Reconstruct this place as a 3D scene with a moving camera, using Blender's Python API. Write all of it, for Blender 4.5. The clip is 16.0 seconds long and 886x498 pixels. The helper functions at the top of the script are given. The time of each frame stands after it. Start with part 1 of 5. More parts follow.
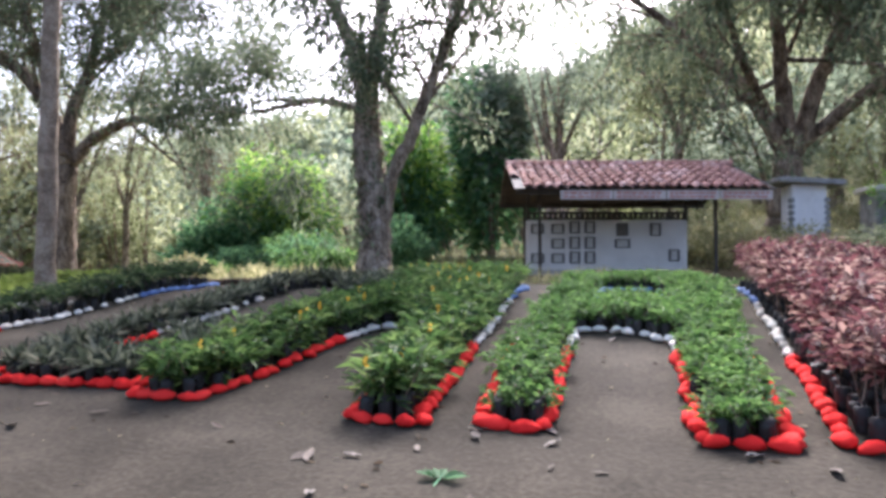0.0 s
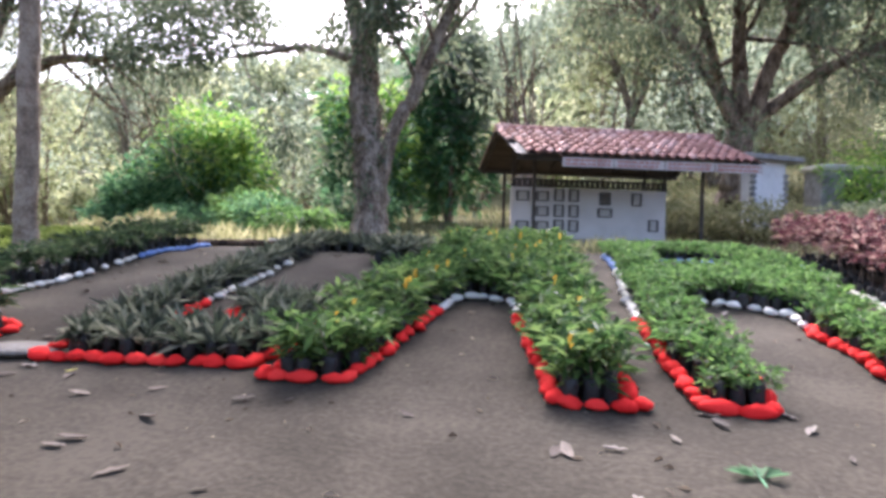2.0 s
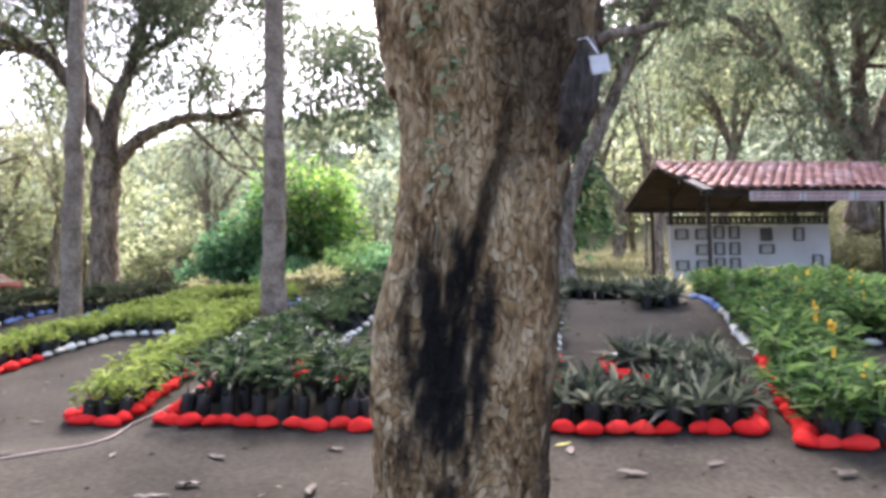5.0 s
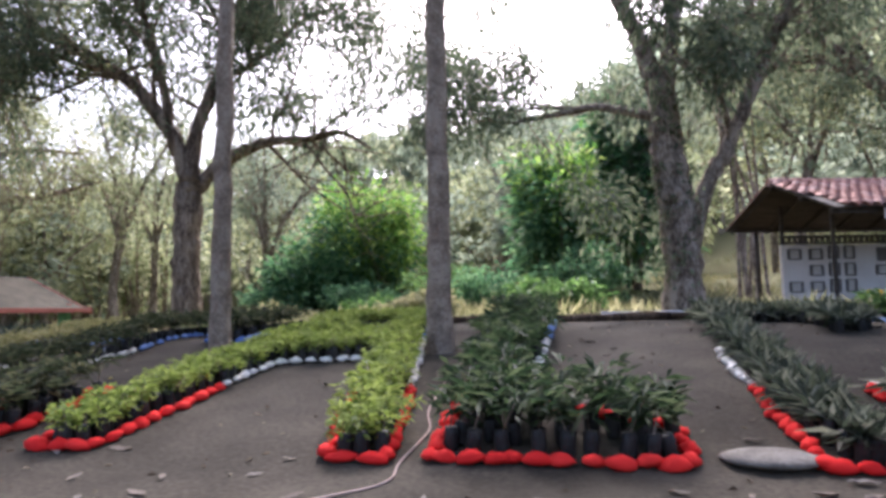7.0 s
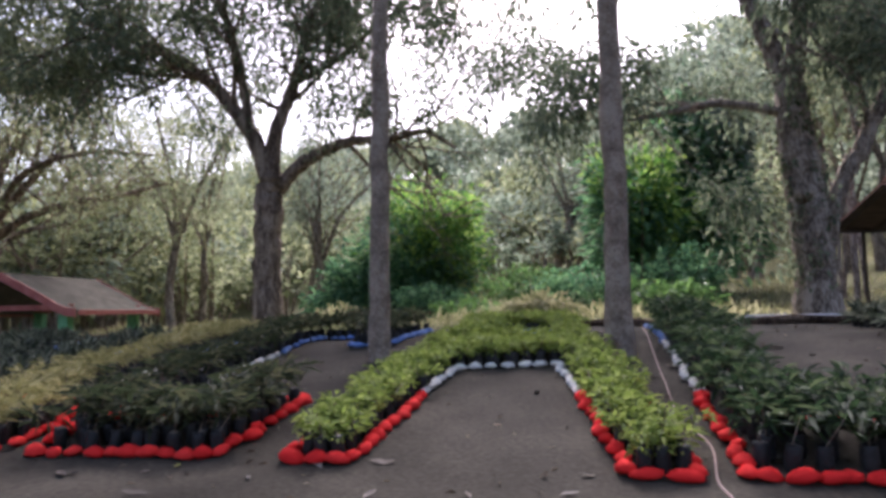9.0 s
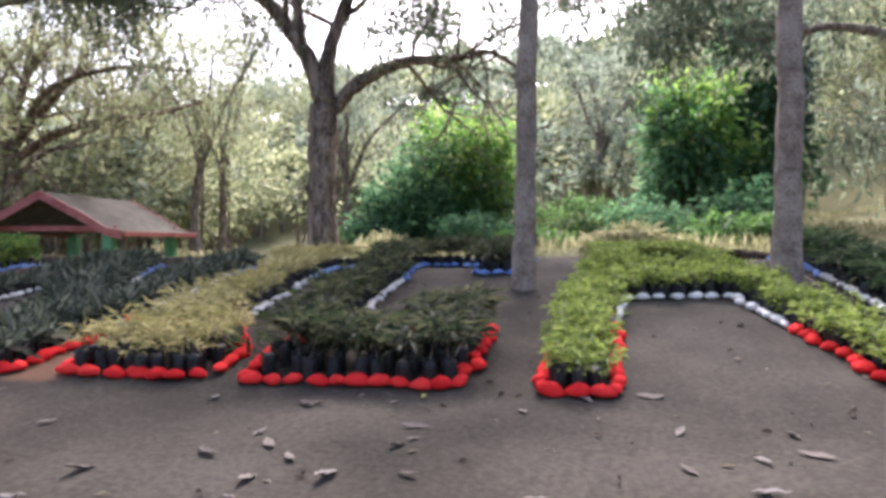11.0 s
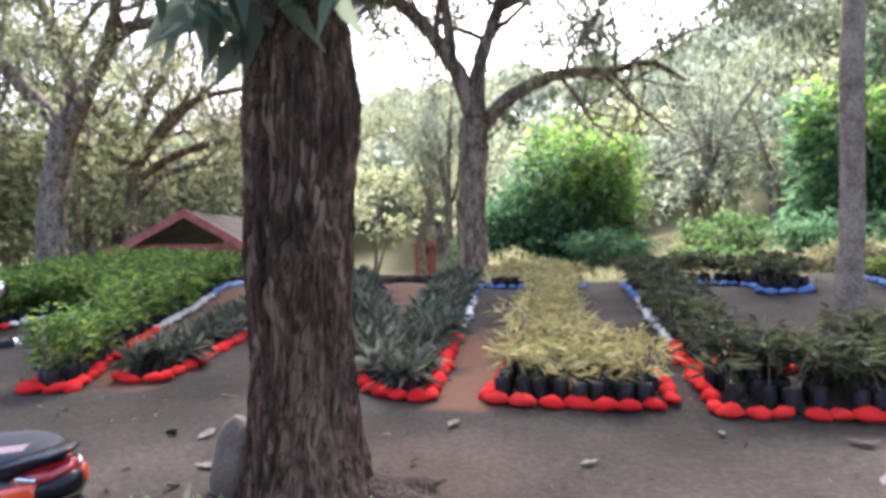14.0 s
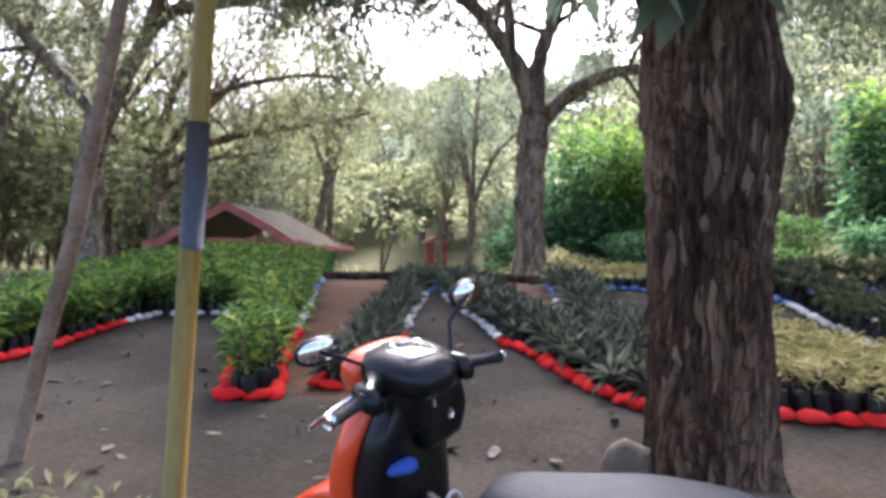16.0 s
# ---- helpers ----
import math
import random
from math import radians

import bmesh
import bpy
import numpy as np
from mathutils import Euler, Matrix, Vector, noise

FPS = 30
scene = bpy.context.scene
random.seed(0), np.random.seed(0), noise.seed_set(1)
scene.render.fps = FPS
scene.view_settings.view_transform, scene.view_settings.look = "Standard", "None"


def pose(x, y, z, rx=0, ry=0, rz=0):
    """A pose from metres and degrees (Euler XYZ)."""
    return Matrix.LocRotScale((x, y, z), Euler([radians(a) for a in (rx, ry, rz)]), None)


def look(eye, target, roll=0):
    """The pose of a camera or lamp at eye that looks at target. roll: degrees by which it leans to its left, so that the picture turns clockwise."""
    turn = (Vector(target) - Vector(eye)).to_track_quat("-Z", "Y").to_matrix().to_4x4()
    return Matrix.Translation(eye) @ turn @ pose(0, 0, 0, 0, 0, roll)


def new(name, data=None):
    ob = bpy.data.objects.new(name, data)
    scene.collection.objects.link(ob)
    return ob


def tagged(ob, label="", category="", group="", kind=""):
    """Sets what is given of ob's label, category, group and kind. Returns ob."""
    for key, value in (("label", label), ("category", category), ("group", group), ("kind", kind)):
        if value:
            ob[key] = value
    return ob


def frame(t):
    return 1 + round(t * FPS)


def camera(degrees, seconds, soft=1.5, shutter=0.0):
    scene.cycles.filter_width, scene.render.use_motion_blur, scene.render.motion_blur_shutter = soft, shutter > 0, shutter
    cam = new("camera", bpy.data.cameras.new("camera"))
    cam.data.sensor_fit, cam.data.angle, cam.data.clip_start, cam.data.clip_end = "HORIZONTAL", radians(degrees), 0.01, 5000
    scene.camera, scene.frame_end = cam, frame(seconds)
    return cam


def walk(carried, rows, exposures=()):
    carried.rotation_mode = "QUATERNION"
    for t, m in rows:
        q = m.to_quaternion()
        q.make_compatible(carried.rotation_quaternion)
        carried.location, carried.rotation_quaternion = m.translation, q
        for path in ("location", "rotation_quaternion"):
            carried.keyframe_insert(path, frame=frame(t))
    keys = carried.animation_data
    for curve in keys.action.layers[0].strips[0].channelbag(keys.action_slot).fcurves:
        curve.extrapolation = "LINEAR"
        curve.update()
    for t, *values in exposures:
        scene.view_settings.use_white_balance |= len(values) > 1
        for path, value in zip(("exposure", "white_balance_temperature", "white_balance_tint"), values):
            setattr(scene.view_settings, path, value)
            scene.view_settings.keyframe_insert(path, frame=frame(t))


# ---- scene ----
cam = camera(66.0, 16.0, soft=3.5)
PATH = [
    (0, (-0, 0, 1.568), (-1.476, 4.775, 1.721), -0.01),
    (0.5, (-0.573, 0.121, 1.546), (-1.952, 4.926, 1.664), 2.19),
    (1, (-1.116, 0.161, 1.532), (-2.16, 5.045, 1.294), 1.92),
    (1.5, (-1.709, 0.177, 1.541), (-2.915, 5.029, 1.47), 0.95),
    (2, (-2.305, 0.135, 1.553), (-3.065, 5.076, 1.457), 1.40),
    (2.5, (-2.919, 0.169, 1.542), (-3.746, 5.1, 1.589), -2.30),
    (3, (-3.545, 0.089, 1.562), (-4.257, 5.028, 1.879), -2.43),
    (3.5, (-4.135, 0.105, 1.544), (-4.844, 5.04, 1.921), -2.18),
    (4, (-4.758, 0.126, 1.561), (-5.676, 5.027, 1.934), 0.02),
    (4.5, (-5.295, 0.183, 1.543), (-5.877, 5.142, 1.801), 0.31),
    (4.7, (-5.525, 0.236, 1.514), (-6.351, 5.161, 1.77), -1.47),
    (6.8, (-7.687, 0.319, 1.549), (-8.73, 5.201, 1.844), -0.04),
    (7, (-7.916, 0.369, 1.528), (-8.96, 5.239, 1.967), -1.19),
    (7.5, (-8.46, 0.383, 1.544), (-9.729, 5.195, 2.028), -0.53),
    (8, (-8.955, 0.308, 1.56), (-10.115, 5.152, 1.996), -1.93),
    (8.5, (-9.496, 0.341, 1.567), (-10.663, 5.182, 2.016), -1.49),
    (9, (-9.952, 0.282, 1.593), (-11.118, 5.123, 2.044), -1.13),
    (9.2, (-10.135, 0.284, 1.605), (-11.23, 5.151, 1.944), -0.00),
    (11.3, (-12.364, 0.259, 1.569), (-13.472, 5.134, 1.491), 0.22),
    (11.5, (-12.584, 0.244, 1.578), (-13.729, 5.11, 1.479), 1.53),
    (12, (-13.156, 0.264, 1.581), (-14.423, 5.1, 1.616), 1.32),
    (12.5, (-13.633, 0.162, 1.583), (-14.956, 4.982, 1.441), -0.50),
    (13, (-14.219, 0.119, 1.539), (-15.751, 4.876, 1.396), 0.44),
    (13.5, (-14.745, 0.034, 1.557), (-16.416, 4.746, 1.608), 0.70),
    (14, (-15.312, 0.049, 1.544), (-16.698, 4.853, 1.619), -0.13),
    (14.5, (-15.84, 0.096, 1.536), (-17.506, 4.805, 1.76), 0.68),
    (15, (-16.338, 0.077, 1.52), (-17.603, 4.909, 1.306), 1.08),
    (15.3, (-16.664, 0.113, 1.502), (-17.975, 4.938, 1.539), -0.32),
    (15.5, (-16.923, 0.106, 1.513), (-18.285, 4.911, 1.268), 0.10),
    (16, (-17.45, -0, 1.532), (-18.709, 4.839, 1.594), 0.93),
]
walk(cam, [(t, look(eye, target, roll)) for t, eye, target, roll in PATH],
     exposures=((0, 1.78, 5950, 20), (0.5, 1.8, 5950, 20), (1, 2.15, 6000, 21), (2.5, 1.85, 5950, 23), (3.1, 1.6, 5950, 23), (3.5, 1.95, 5980, 23), (4.5, 2.35, 6100, 21), (5.8, 1.95, 6050, 22), (7, 1.6, 5950, 23), (8, 1.65, 5950, 25), (9, 1.12, 5900, 25), (11.3, 1.9, 6000, 24), (12.5, 1.7, 6000, 23), (13.5, 2.08, 5950, 24), (14, 2.2, 5950, 23), (15.5, 2.1, 5950, 21), (16, 1.88, 5950, 21)))

# ---- light: bright haze, a veiled sun high ahead, behind the trees ----
SUN_ELEV, SUN_TURN = 47, 8
world = bpy.data.worlds.new("sky")
scene.world = world
world.use_nodes = True
wn = world.node_tree.nodes
sky = wn.new("ShaderNodeTexSky")
sky.sky_type, sky.sun_disc = "NISHITA", False
sky.sun_elevation, sky.sun_rotation = radians(SUN_ELEV), radians(-SUN_TURN)
sky.air_density, sky.dust_density, sky.ozone_density = 1.0, 5.0, 1.0
wn["Background"].inputs["Strength"].default_value = 0.15
world.node_tree.links.new(sky.outputs["Color"], wn["Background"].inputs["Color"])
sun = new("sun", bpy.data.lights.new("sun", "SUN"))
sun.data.energy, sun.data.angle, sun.data.color = 2.7, radians(18), (1.0, 0.98, 0.95)
sx, sy = math.sin(radians(-SUN_TURN)), math.cos(radians(-SUN_TURN))
ce, se = math.cos(radians(SUN_ELEV)), math.sin(radians(SUN_ELEV))
sun.matrix_world = look((sx * ce * 90 - 10, sy * ce * 90, se * 90), (-10, 0, 0))

# ---- materials ----
rng = np.random.default_rng(7)
MATS = {}


def surface(name, colours, scale=4.0, rough=0.8, bump=0.3, bump_scale=None, metal=0.0, island=0.0, per_object=0.0, coat=0.0, spec=0.5,
            stretch=(1, 1, 1), translucent=0.0, tight=0.0, deep=0.02):
    """A node material: a ramp of colours over two noises, with grain in the relief. island, per_object: share of the colour that changes from piece to piece."""
    m = bpy.data.materials.new(name)
    m.use_nodes = True
    nt = m.node_tree
    n, link = nt.nodes, nt.links.new
    b = n["Principled BSDF"]
    b.inputs["Roughness"].default_value = rough
    b.inputs["Metallic"].default_value = metal
    b.inputs["Specular IOR Level"].default_value = spec
    b.inputs["Coat Weight"].default_value = coat
    tc = n.new("ShaderNodeTexCoord")
    mp = n.new("ShaderNodeMapping")
    mp.inputs["Scale"].default_value = stretch
    link(tc.outputs["Object"], mp.inputs["Vector"])
    big, fine = n.new("ShaderNodeTexNoise"), n.new("ShaderNodeTexNoise")
    big.inputs["Scale"].default_value, big.inputs["Detail"].default_value = scale, 5
    fine.inputs["Scale"].default_value, fine.inputs["Detail"].default_value = bump_scale or scale * 7, 6
    for t in (big, fine):
        link(mp.outputs["Vector"], t.inputs["Vector"])
    mixv = n.new("ShaderNodeMath")
    mixv.operation = "MULTIPLY_ADD"
    mixv.inputs[1].default_value = 0.45
    link(fine.outputs["Fac"], mixv.inputs[0])
    half = n.new("ShaderNodeMath")
    half.operation = "MULTIPLY"
    half.inputs[1].default_value = 0.6
    link(big.outputs["Fac"], half.inputs[0])
    link(half.outputs[0], mixv.inputs[2])
    fac = mixv.outputs[0]
    for share, out in ((island, "Random Per Island"), (per_object, "Random")):
        if share:
            src = n.new("ShaderNodeNewGeometry" if out != "Random" else "ShaderNodeObjectInfo")
            mx = n.new("ShaderNodeMix")
            mx.inputs["Factor"].default_value = share
            link(fac, mx.inputs["A"])
            link(src.outputs[out], mx.inputs["B"])
            fac = mx.outputs["Result"]
    ramp = n.new("ShaderNodeValToRGB")
    e = ramp.color_ramp.elements
    while len(e) < len(colours):
        e.new(0.5)
    lo, hi = (0.3, 0.72) if not (island or per_object) else (0.15, 0.85)
    lo, hi = lo + tight, hi - tight
    for i, c in enumerate(colours):
        e[i].position = lo + (hi - lo) * i / max(1, len(colours) - 1)
        e[i].color = (*c, 1)
    link(fac, ramp.inputs["Fac"])
    link(ramp.outputs["Color"], b.inputs["Base Color"])
    if bump:
        bp = n.new("ShaderNodeBump")
        bp.inputs["Strength"].default_value, bp.inputs["Distance"].default_value = bump, deep
        link(fine.outputs["Fac"], bp.inputs["Height"])
        link(bp.outputs["Normal"], b.inputs["Normal"])
    if translucent:
        tr, ms = n.new("ShaderNodeBsdfTranslucent"), n.new("ShaderNodeMixShader")
        ms.inputs["Fac"].default_value = translucent
        link(ramp.outputs["Color"], tr.inputs["Color"])
        link(b.outputs[0], ms.inputs[1])
        link(tr.outputs[0], ms.inputs[2])
        link(ms.outputs[0], n["Material Output"].inputs["Surface"])
    MATS[name] = m
    return m


def foliage(name, *colours, gloss=0.45):
    return surface(name, colours, scale=1.2, rough=gloss + 0.1, bump=0, island=0.7, spec=0.18, translucent=0.58)


def flaking(m, colour, scale, amount, tall=0.45):
    """Old bark: plates parted by cracks, some of them pale flakes."""
    nt = m.node_tree
    n, link = nt.nodes, nt.links.new
    b, ramp, mp = n["Principled BSDF"], n["Color Ramp"], n["Mapping"]
    warp, add = n.new("ShaderNodeTexNoise"), n.new("ShaderNodeMix")
    warp.inputs["Scale"].default_value = 6
    add.data_type, add.blend_type = "RGBA", "ADD"
    add.inputs["Factor"].default_value = 0.34
    link(mp.outputs["Vector"], warp.inputs["Vector"])
    link(mp.outputs["Vector"], add.inputs["A"])
    link(warp.outputs["Color"], add.inputs["B"])
    squash = n.new("ShaderNodeMapping")
    squash.inputs["Scale"].default_value = (1, 1, tall)
    link(add.outputs["Result"], squash.inputs["Vector"])
    cell, edge = n.new("ShaderNodeTexVoronoi"), n.new("ShaderNodeTexVoronoi")
    edge.feature = "DISTANCE_TO_EDGE"
    for v in (cell, edge):
        v.inputs["Scale"].default_value = scale
        link(squash.outputs["Vector"], v.inputs["Vector"])
    pick = n.new("ShaderNodeMapRange")
    pick.inputs["From Min"].default_value, pick.inputs["From Max"].default_value = 1 - amount, 1.0
    sep = n.new("ShaderNodeSeparateColor")
    link(cell.outputs["Color"], sep.inputs["Color"])
    link(sep.outputs["Red"], pick.inputs["Value"])
    flake = n.new("ShaderNodeMix")
    flake.data_type = "RGBA"
    link(pick.outputs["Result"], flake.inputs["Factor"])
    link(ramp.outputs["Color"], flake.inputs["A"])
    flake.inputs["B"].default_value = (*colour, 1)
    crack = n.new("ShaderNodeMapRange")
    crack.inputs["From Max"].default_value, crack.inputs["To Min"].default_value = 0.1, 0.5
    link(edge.outputs["Distance"], crack.inputs["Value"])
    mul = n.new("ShaderNodeMix")
    mul.data_type, mul.blend_type = "RGBA", "MULTIPLY"
    mul.inputs["Factor"].default_value = 0.8
    link(flake.outputs["Result"], mul.inputs["A"])
    link(crack.outputs["Result"], mul.inputs["B"])
    bp = n.new("ShaderNodeBump")
    bp.inputs["Strength"].default_value, bp.inputs["Distance"].default_value = 0.8, 0.03
    link(crack.outputs["Result"], bp.inputs["Height"])
    link(n["Bump"].outputs["Normal"], bp.inputs["Normal"])
    link(bp.outputs["Normal"], b.inputs["Normal"])
    link(mul.outputs["Result"], b.inputs["Base Color"])
    return mul.outputs["Result"]


# soil: grey trodden earth, reddish where the plan attribute says fresh laterite
def soil_material():
    m = surface("soil", [(0.0235, 0.0197, 0.0132), (0.0425, 0.0358, 0.0248), (0.07, 0.0595, 0.0425)], scale=0.9, rough=0.95, bump=0.4, bump_scale=24, spec=0.15, tight=0.06)
    nt = m.node_tree
    n, link = nt.nodes, nt.links.new
    ramp = n["Color Ramp"]
    at = n.new("ShaderNodeAttribute")
    at.attribute_name = "laterite"
    grass = n.new("ShaderNodeAttribute")
    grass.attribute_name = "grass"
    pebble = n.new("ShaderNodeTexNoise")
    pebble.inputs["Scale"].default_value, pebble.inputs["Detail"].default_value = 60, 3
    link(n["Texture Coordinate"].outputs["Object"], pebble.inputs["Vector"])
    pr = n.new("ShaderNodeValToRGB")
    pr.color_ramp.elements[0].position, pr.color_ramp.elements[1].position = 0.62, 0.72
    link(pebble.outputs["Fac"], pr.inputs["Fac"])
    peb = n.new("ShaderNodeMix")
    peb.data_type = "RGBA"
    pf = n.new("ShaderNodeMath")
    pf.operation = "MULTIPLY"
    pf.inputs[1].default_value = 0.35
    link(pr.outputs["Color"], pf.inputs[0])
    link(pf.outputs[0], peb.inputs["Factor"])
    link(ramp.outputs["Color"], peb.inputs["A"])
    peb.inputs["B"].default_value = (0.095, 0.08, 0.064, 1)
    last = peb.outputs["Result"]
    for a, c in ((at, (0.17, 0.085, 0.045, 1)), (grass, (0.13, 0.125, 0.05, 1))):
        mx = n.new("ShaderNodeMix")
        mx.data_type = "RGBA"
        wob = n.new("ShaderNodeMath")
        wob.operation = "MULTIPLY"
        wob.inputs[1].default_value = 0.85
        link(a.outputs["Fac"], wob.inputs[0])
        link(wob.outputs[0], mx.inputs["Factor"])
        link(last, mx.inputs["A"])
        mx.inputs["B"].default_value = c
        last = mx.outputs["Result"]
    link(last, n["Principled BSDF"].inputs["Base Color"])
    return m


SOIL = soil_material()
RED = surface("red_paint", [(0.62, 0.016, 0.014), (0.82, 0.028, 0.022), (0.88, 0.055, 0.04)], 9, 0.8, 0.4, 50, per_object=0.4, spec=0.12)
WHITE = surface("white_paint", [(0.55, 0.5, 0.42), (0.79, 0.735, 0.63), (0.88, 0.83, 0.73)], 9, 0.85, 0.4, 50, per_object=0.35)
BLUE = surface("blue_paint", [(0.08, 0.14, 0.36), (0.15, 0.25, 0.5), (0.28, 0.38, 0.58)], 9, 0.8, 0.4, 50, per_object=0.4)
BAG = surface("black_polythene", [(0.008, 0.008, 0.008), (0.018, 0.017, 0.016), (0.05, 0.046, 0.04)], 12, 0.5, 0.5, 30, island=0.4, spec=0.25)
BARK = surface("bark", [(0.05, 0.035, 0.025), (0.165, 0.12, 0.088), (0.34, 0.265, 0.2)], 5.0, 0.95, 1.0, 22, stretch=(1, 1, 0.3), spec=0.2, tight=0.09, deep=0.06)
BARK_RED = surface("bark_reddish", [(0.016, 0.011, 0.007), (0.085, 0.05, 0.029), (0.26, 0.17, 0.105)], 3.0, 0.95, 1.0, 34, stretch=(1, 1, 0.25), spec=0.2, tight=0.07, deep=0.06)
flaking(BARK_RED, (0.24, 0.165, 0.105), 24, 0.16, 0.8)
BARK_GREY = surface("bark_grey", [(0.075, 0.055, 0.04), (0.205, 0.16, 0.12), (0.37, 0.305, 0.24)], 5, 0.95, 1.0, 20, stretch=(1, 1, 0.5), spec=0.2, tight=0.09, deep=0.06)
POLEBARK = surface("smooth_bark", [(0.13, 0.095, 0.064), (0.25, 0.19, 0.135), (0.37, 0.3, 0.22)], 5, 0.9, 0.8, 30, spec=0.2, tight=0.08, deep=0.04)
MANGO = foliage("mango_leaf", (0.075, 0.1, 0.06), (0.145, 0.18, 0.105), (0.25, 0.28, 0.17))
# raised well above plain foliage: the haze of the distance is in this colour
GREYLEAF = foliage("hazy_pale_leaf", (0.15, 0.18, 0.09), (0.29, 0.325, 0.17), (0.48, 0.485, 0.3))
SAGE = foliage("sage_leaf", (0.14, 0.18, 0.12), (0.24, 0.29, 0.2), (0.36, 0.4, 0.29))
OLIVE = foliage("olive_leaf", (0.12, 0.14, 0.06), (0.24, 0.265, 0.125), (0.4, 0.41, 0.23))
DRYLEAF = foliage("dry_scrub", (0.2, 0.2, 0.09), (0.33, 0.32, 0.15), (0.48, 0.44, 0.25))
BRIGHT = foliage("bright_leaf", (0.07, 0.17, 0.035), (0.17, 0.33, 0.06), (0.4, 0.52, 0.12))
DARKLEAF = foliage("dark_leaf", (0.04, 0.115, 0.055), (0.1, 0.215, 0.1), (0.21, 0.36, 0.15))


# ---- building tools ----
def shape(name, verts, faces, material, parent=None, label="", smooth=False):
    me = bpy.data.meshes.new(name)
    me.from_pydata([tuple(v) for v in verts], [], [tuple(f) for f in faces])
    me.update()
    if smooth:
        me.shade_smooth()
    me.materials.append(material)
    ob = new(name, me)
    if parent:
        ob.parent = parent
    if label:
        ob["label"] = label
    return ob


def quads(name, verts, faces, material, parent=None, label="", smooth=False):
    """A mesh from number arrays, all faces with the same count of corners."""
    verts, faces = np.asarray(verts, np.float32), np.asarray(faces, np.int32)
    me = bpy.data.meshes.new(name)
    k = faces.shape[1]
    me.vertices.add(len(verts))
    me.vertices.foreach_set("co", verts.ravel())
    me.loops.add(faces.size)
    me.loops.foreach_set("vertex_index", faces.ravel())
    me.polygons.add(len(faces))
    me.polygons.foreach_set("loop_start", np.arange(0, faces.size, k, dtype=np.int32))
    me.update(calc_edges=True)
    if smooth:
        me.shade_smooth()
    me.materials.append(material)
    ob = new(name, me)
    if parent:
        ob.parent = parent
    if label:
        ob["label"] = label
    return ob


def part(name, bm, material, parent=None, label="", smooth=False):
    me = bpy.data.meshes.new(name)
    bmesh.ops.recalc_face_normals(bm, faces=bm.faces)
    bm.to_mesh(me)
    bm.free()
    if smooth:
        me.shade_smooth()
    me.materials.append(material)
    ob = new(name, me)
    if parent:
        ob.parent = parent
    if label:
        ob["label"] = label
    return ob


def box(size, at=(0, 0, 0), bevel=0.01, turn=(0, 0, 0), bm=None):
    bm = bm or bmesh.new()
    m = pose(*at, *turn) @ Matrix.Diagonal((*size, 1))
    vs = bmesh.ops.create_cube(bm, size=1, matrix=m)["verts"]
    if bevel:
        es = list({e for v in vs for e in v.link_edges})
        bmesh.ops.bevel(bm, geom=es, offset=bevel, segments=2, affect="EDGES", clamp_overlap=True)
    return bm


def tube_arrays(points, radii, sides=10, wob=0.0, caps=True):
    """Vertices and quads of a tube through the points."""
    p, r = np.asarray(points, float), np.asarray(radii, float)
    d = np.gradient(p, axis=0)
    d /= np.linalg.norm(d, axis=1)[:, None] + 1e-9
    ref = np.array([0.0, 1.0, 0.0]) if abs(d[0][1]) < 0.8 else np.array([1.0, 0, 0])
    a = np.cross(d, ref)
    a /= np.linalg.norm(a, axis=1)[:, None] + 1e-9
    b = np.cross(d, a)
    th = np.linspace(0, 2 * np.pi, sides, endpoint=False)
    rr = r[:, None] * np.ones(sides)[None]
    if wob:
        rr = rr * (1 + wob * rng.normal(0, 1, rr.shape))
    v = p[:, None] + rr[..., None] * (np.cos(th)[None, :, None] * a[:, None] + np.sin(th)[None, :, None] * b[:, None])
    n = len(p)
    i, j = np.meshgrid(np.arange(n - 1), np.arange(sides), indexing="ij")
    k = (j + 1) % sides
    f = np.stack([i * sides + j, i * sides + k, (i + 1) * sides + k, (i + 1) * sides + j], -1).reshape(-1, 4)
    v = v.reshape(-1, 3)
    if caps:
        v = np.vstack([v, p[:1], p[-1:]])
        c0, c1 = n * sides, n * sides + 1
        jj = np.arange(sides)
        f = np.vstack([f, np.stack([0 * jj + c0, (jj + 1) % sides, jj, jj * 0 + c0], -1)[:0], f[:0]])
        e0 = np.stack([jj, (jj + 1) % sides, jj * 0 + c0, jj * 0 + c0], -1)
        e1 = np.stack([(n - 1) * sides + (jj + 1) % sides, (n - 1) * sides + jj, jj * 0 + c1, jj * 0 + c1], -1)
        return v, f, e0, e1
    return v, f, None, None


def tube(name, points, radii, material, parent=None, sides=10, label="", wob=0.0, smooth=True):
    v, f, e0, e1 = tube_arrays(points, radii, sides, wob)
    faces = [tuple(q) for q in f] + [tuple(q[:3]) for q in e0] + [tuple(q[:3]) for q in e1]
    return shape(name, v, faces, material, parent, label, smooth)


def bend(points, steps):
    """A smooth line through control rows (any columns)."""
    c = np.asarray(points, float)
    c = np.vstack([2 * c[0] - c[1], c, 2 * c[-1] - c[-2]])
    out = []
    for i in range(1, len(c) - 2):
        for t in np.linspace(0, 1, steps, endpoint=False):
            p0, p1, p2, p3 = c[i - 1:i + 3]
            out.append(0.5 * (2 * p1 + (p2 - p0) * t + (2 * p0 - 5 * p1 + 4 * p2 - p3) * t * t + (3 * p1 - p0 - 3 * p2 + p3) * t ** 3))
    out.append(c[-2])
    return np.array(out)


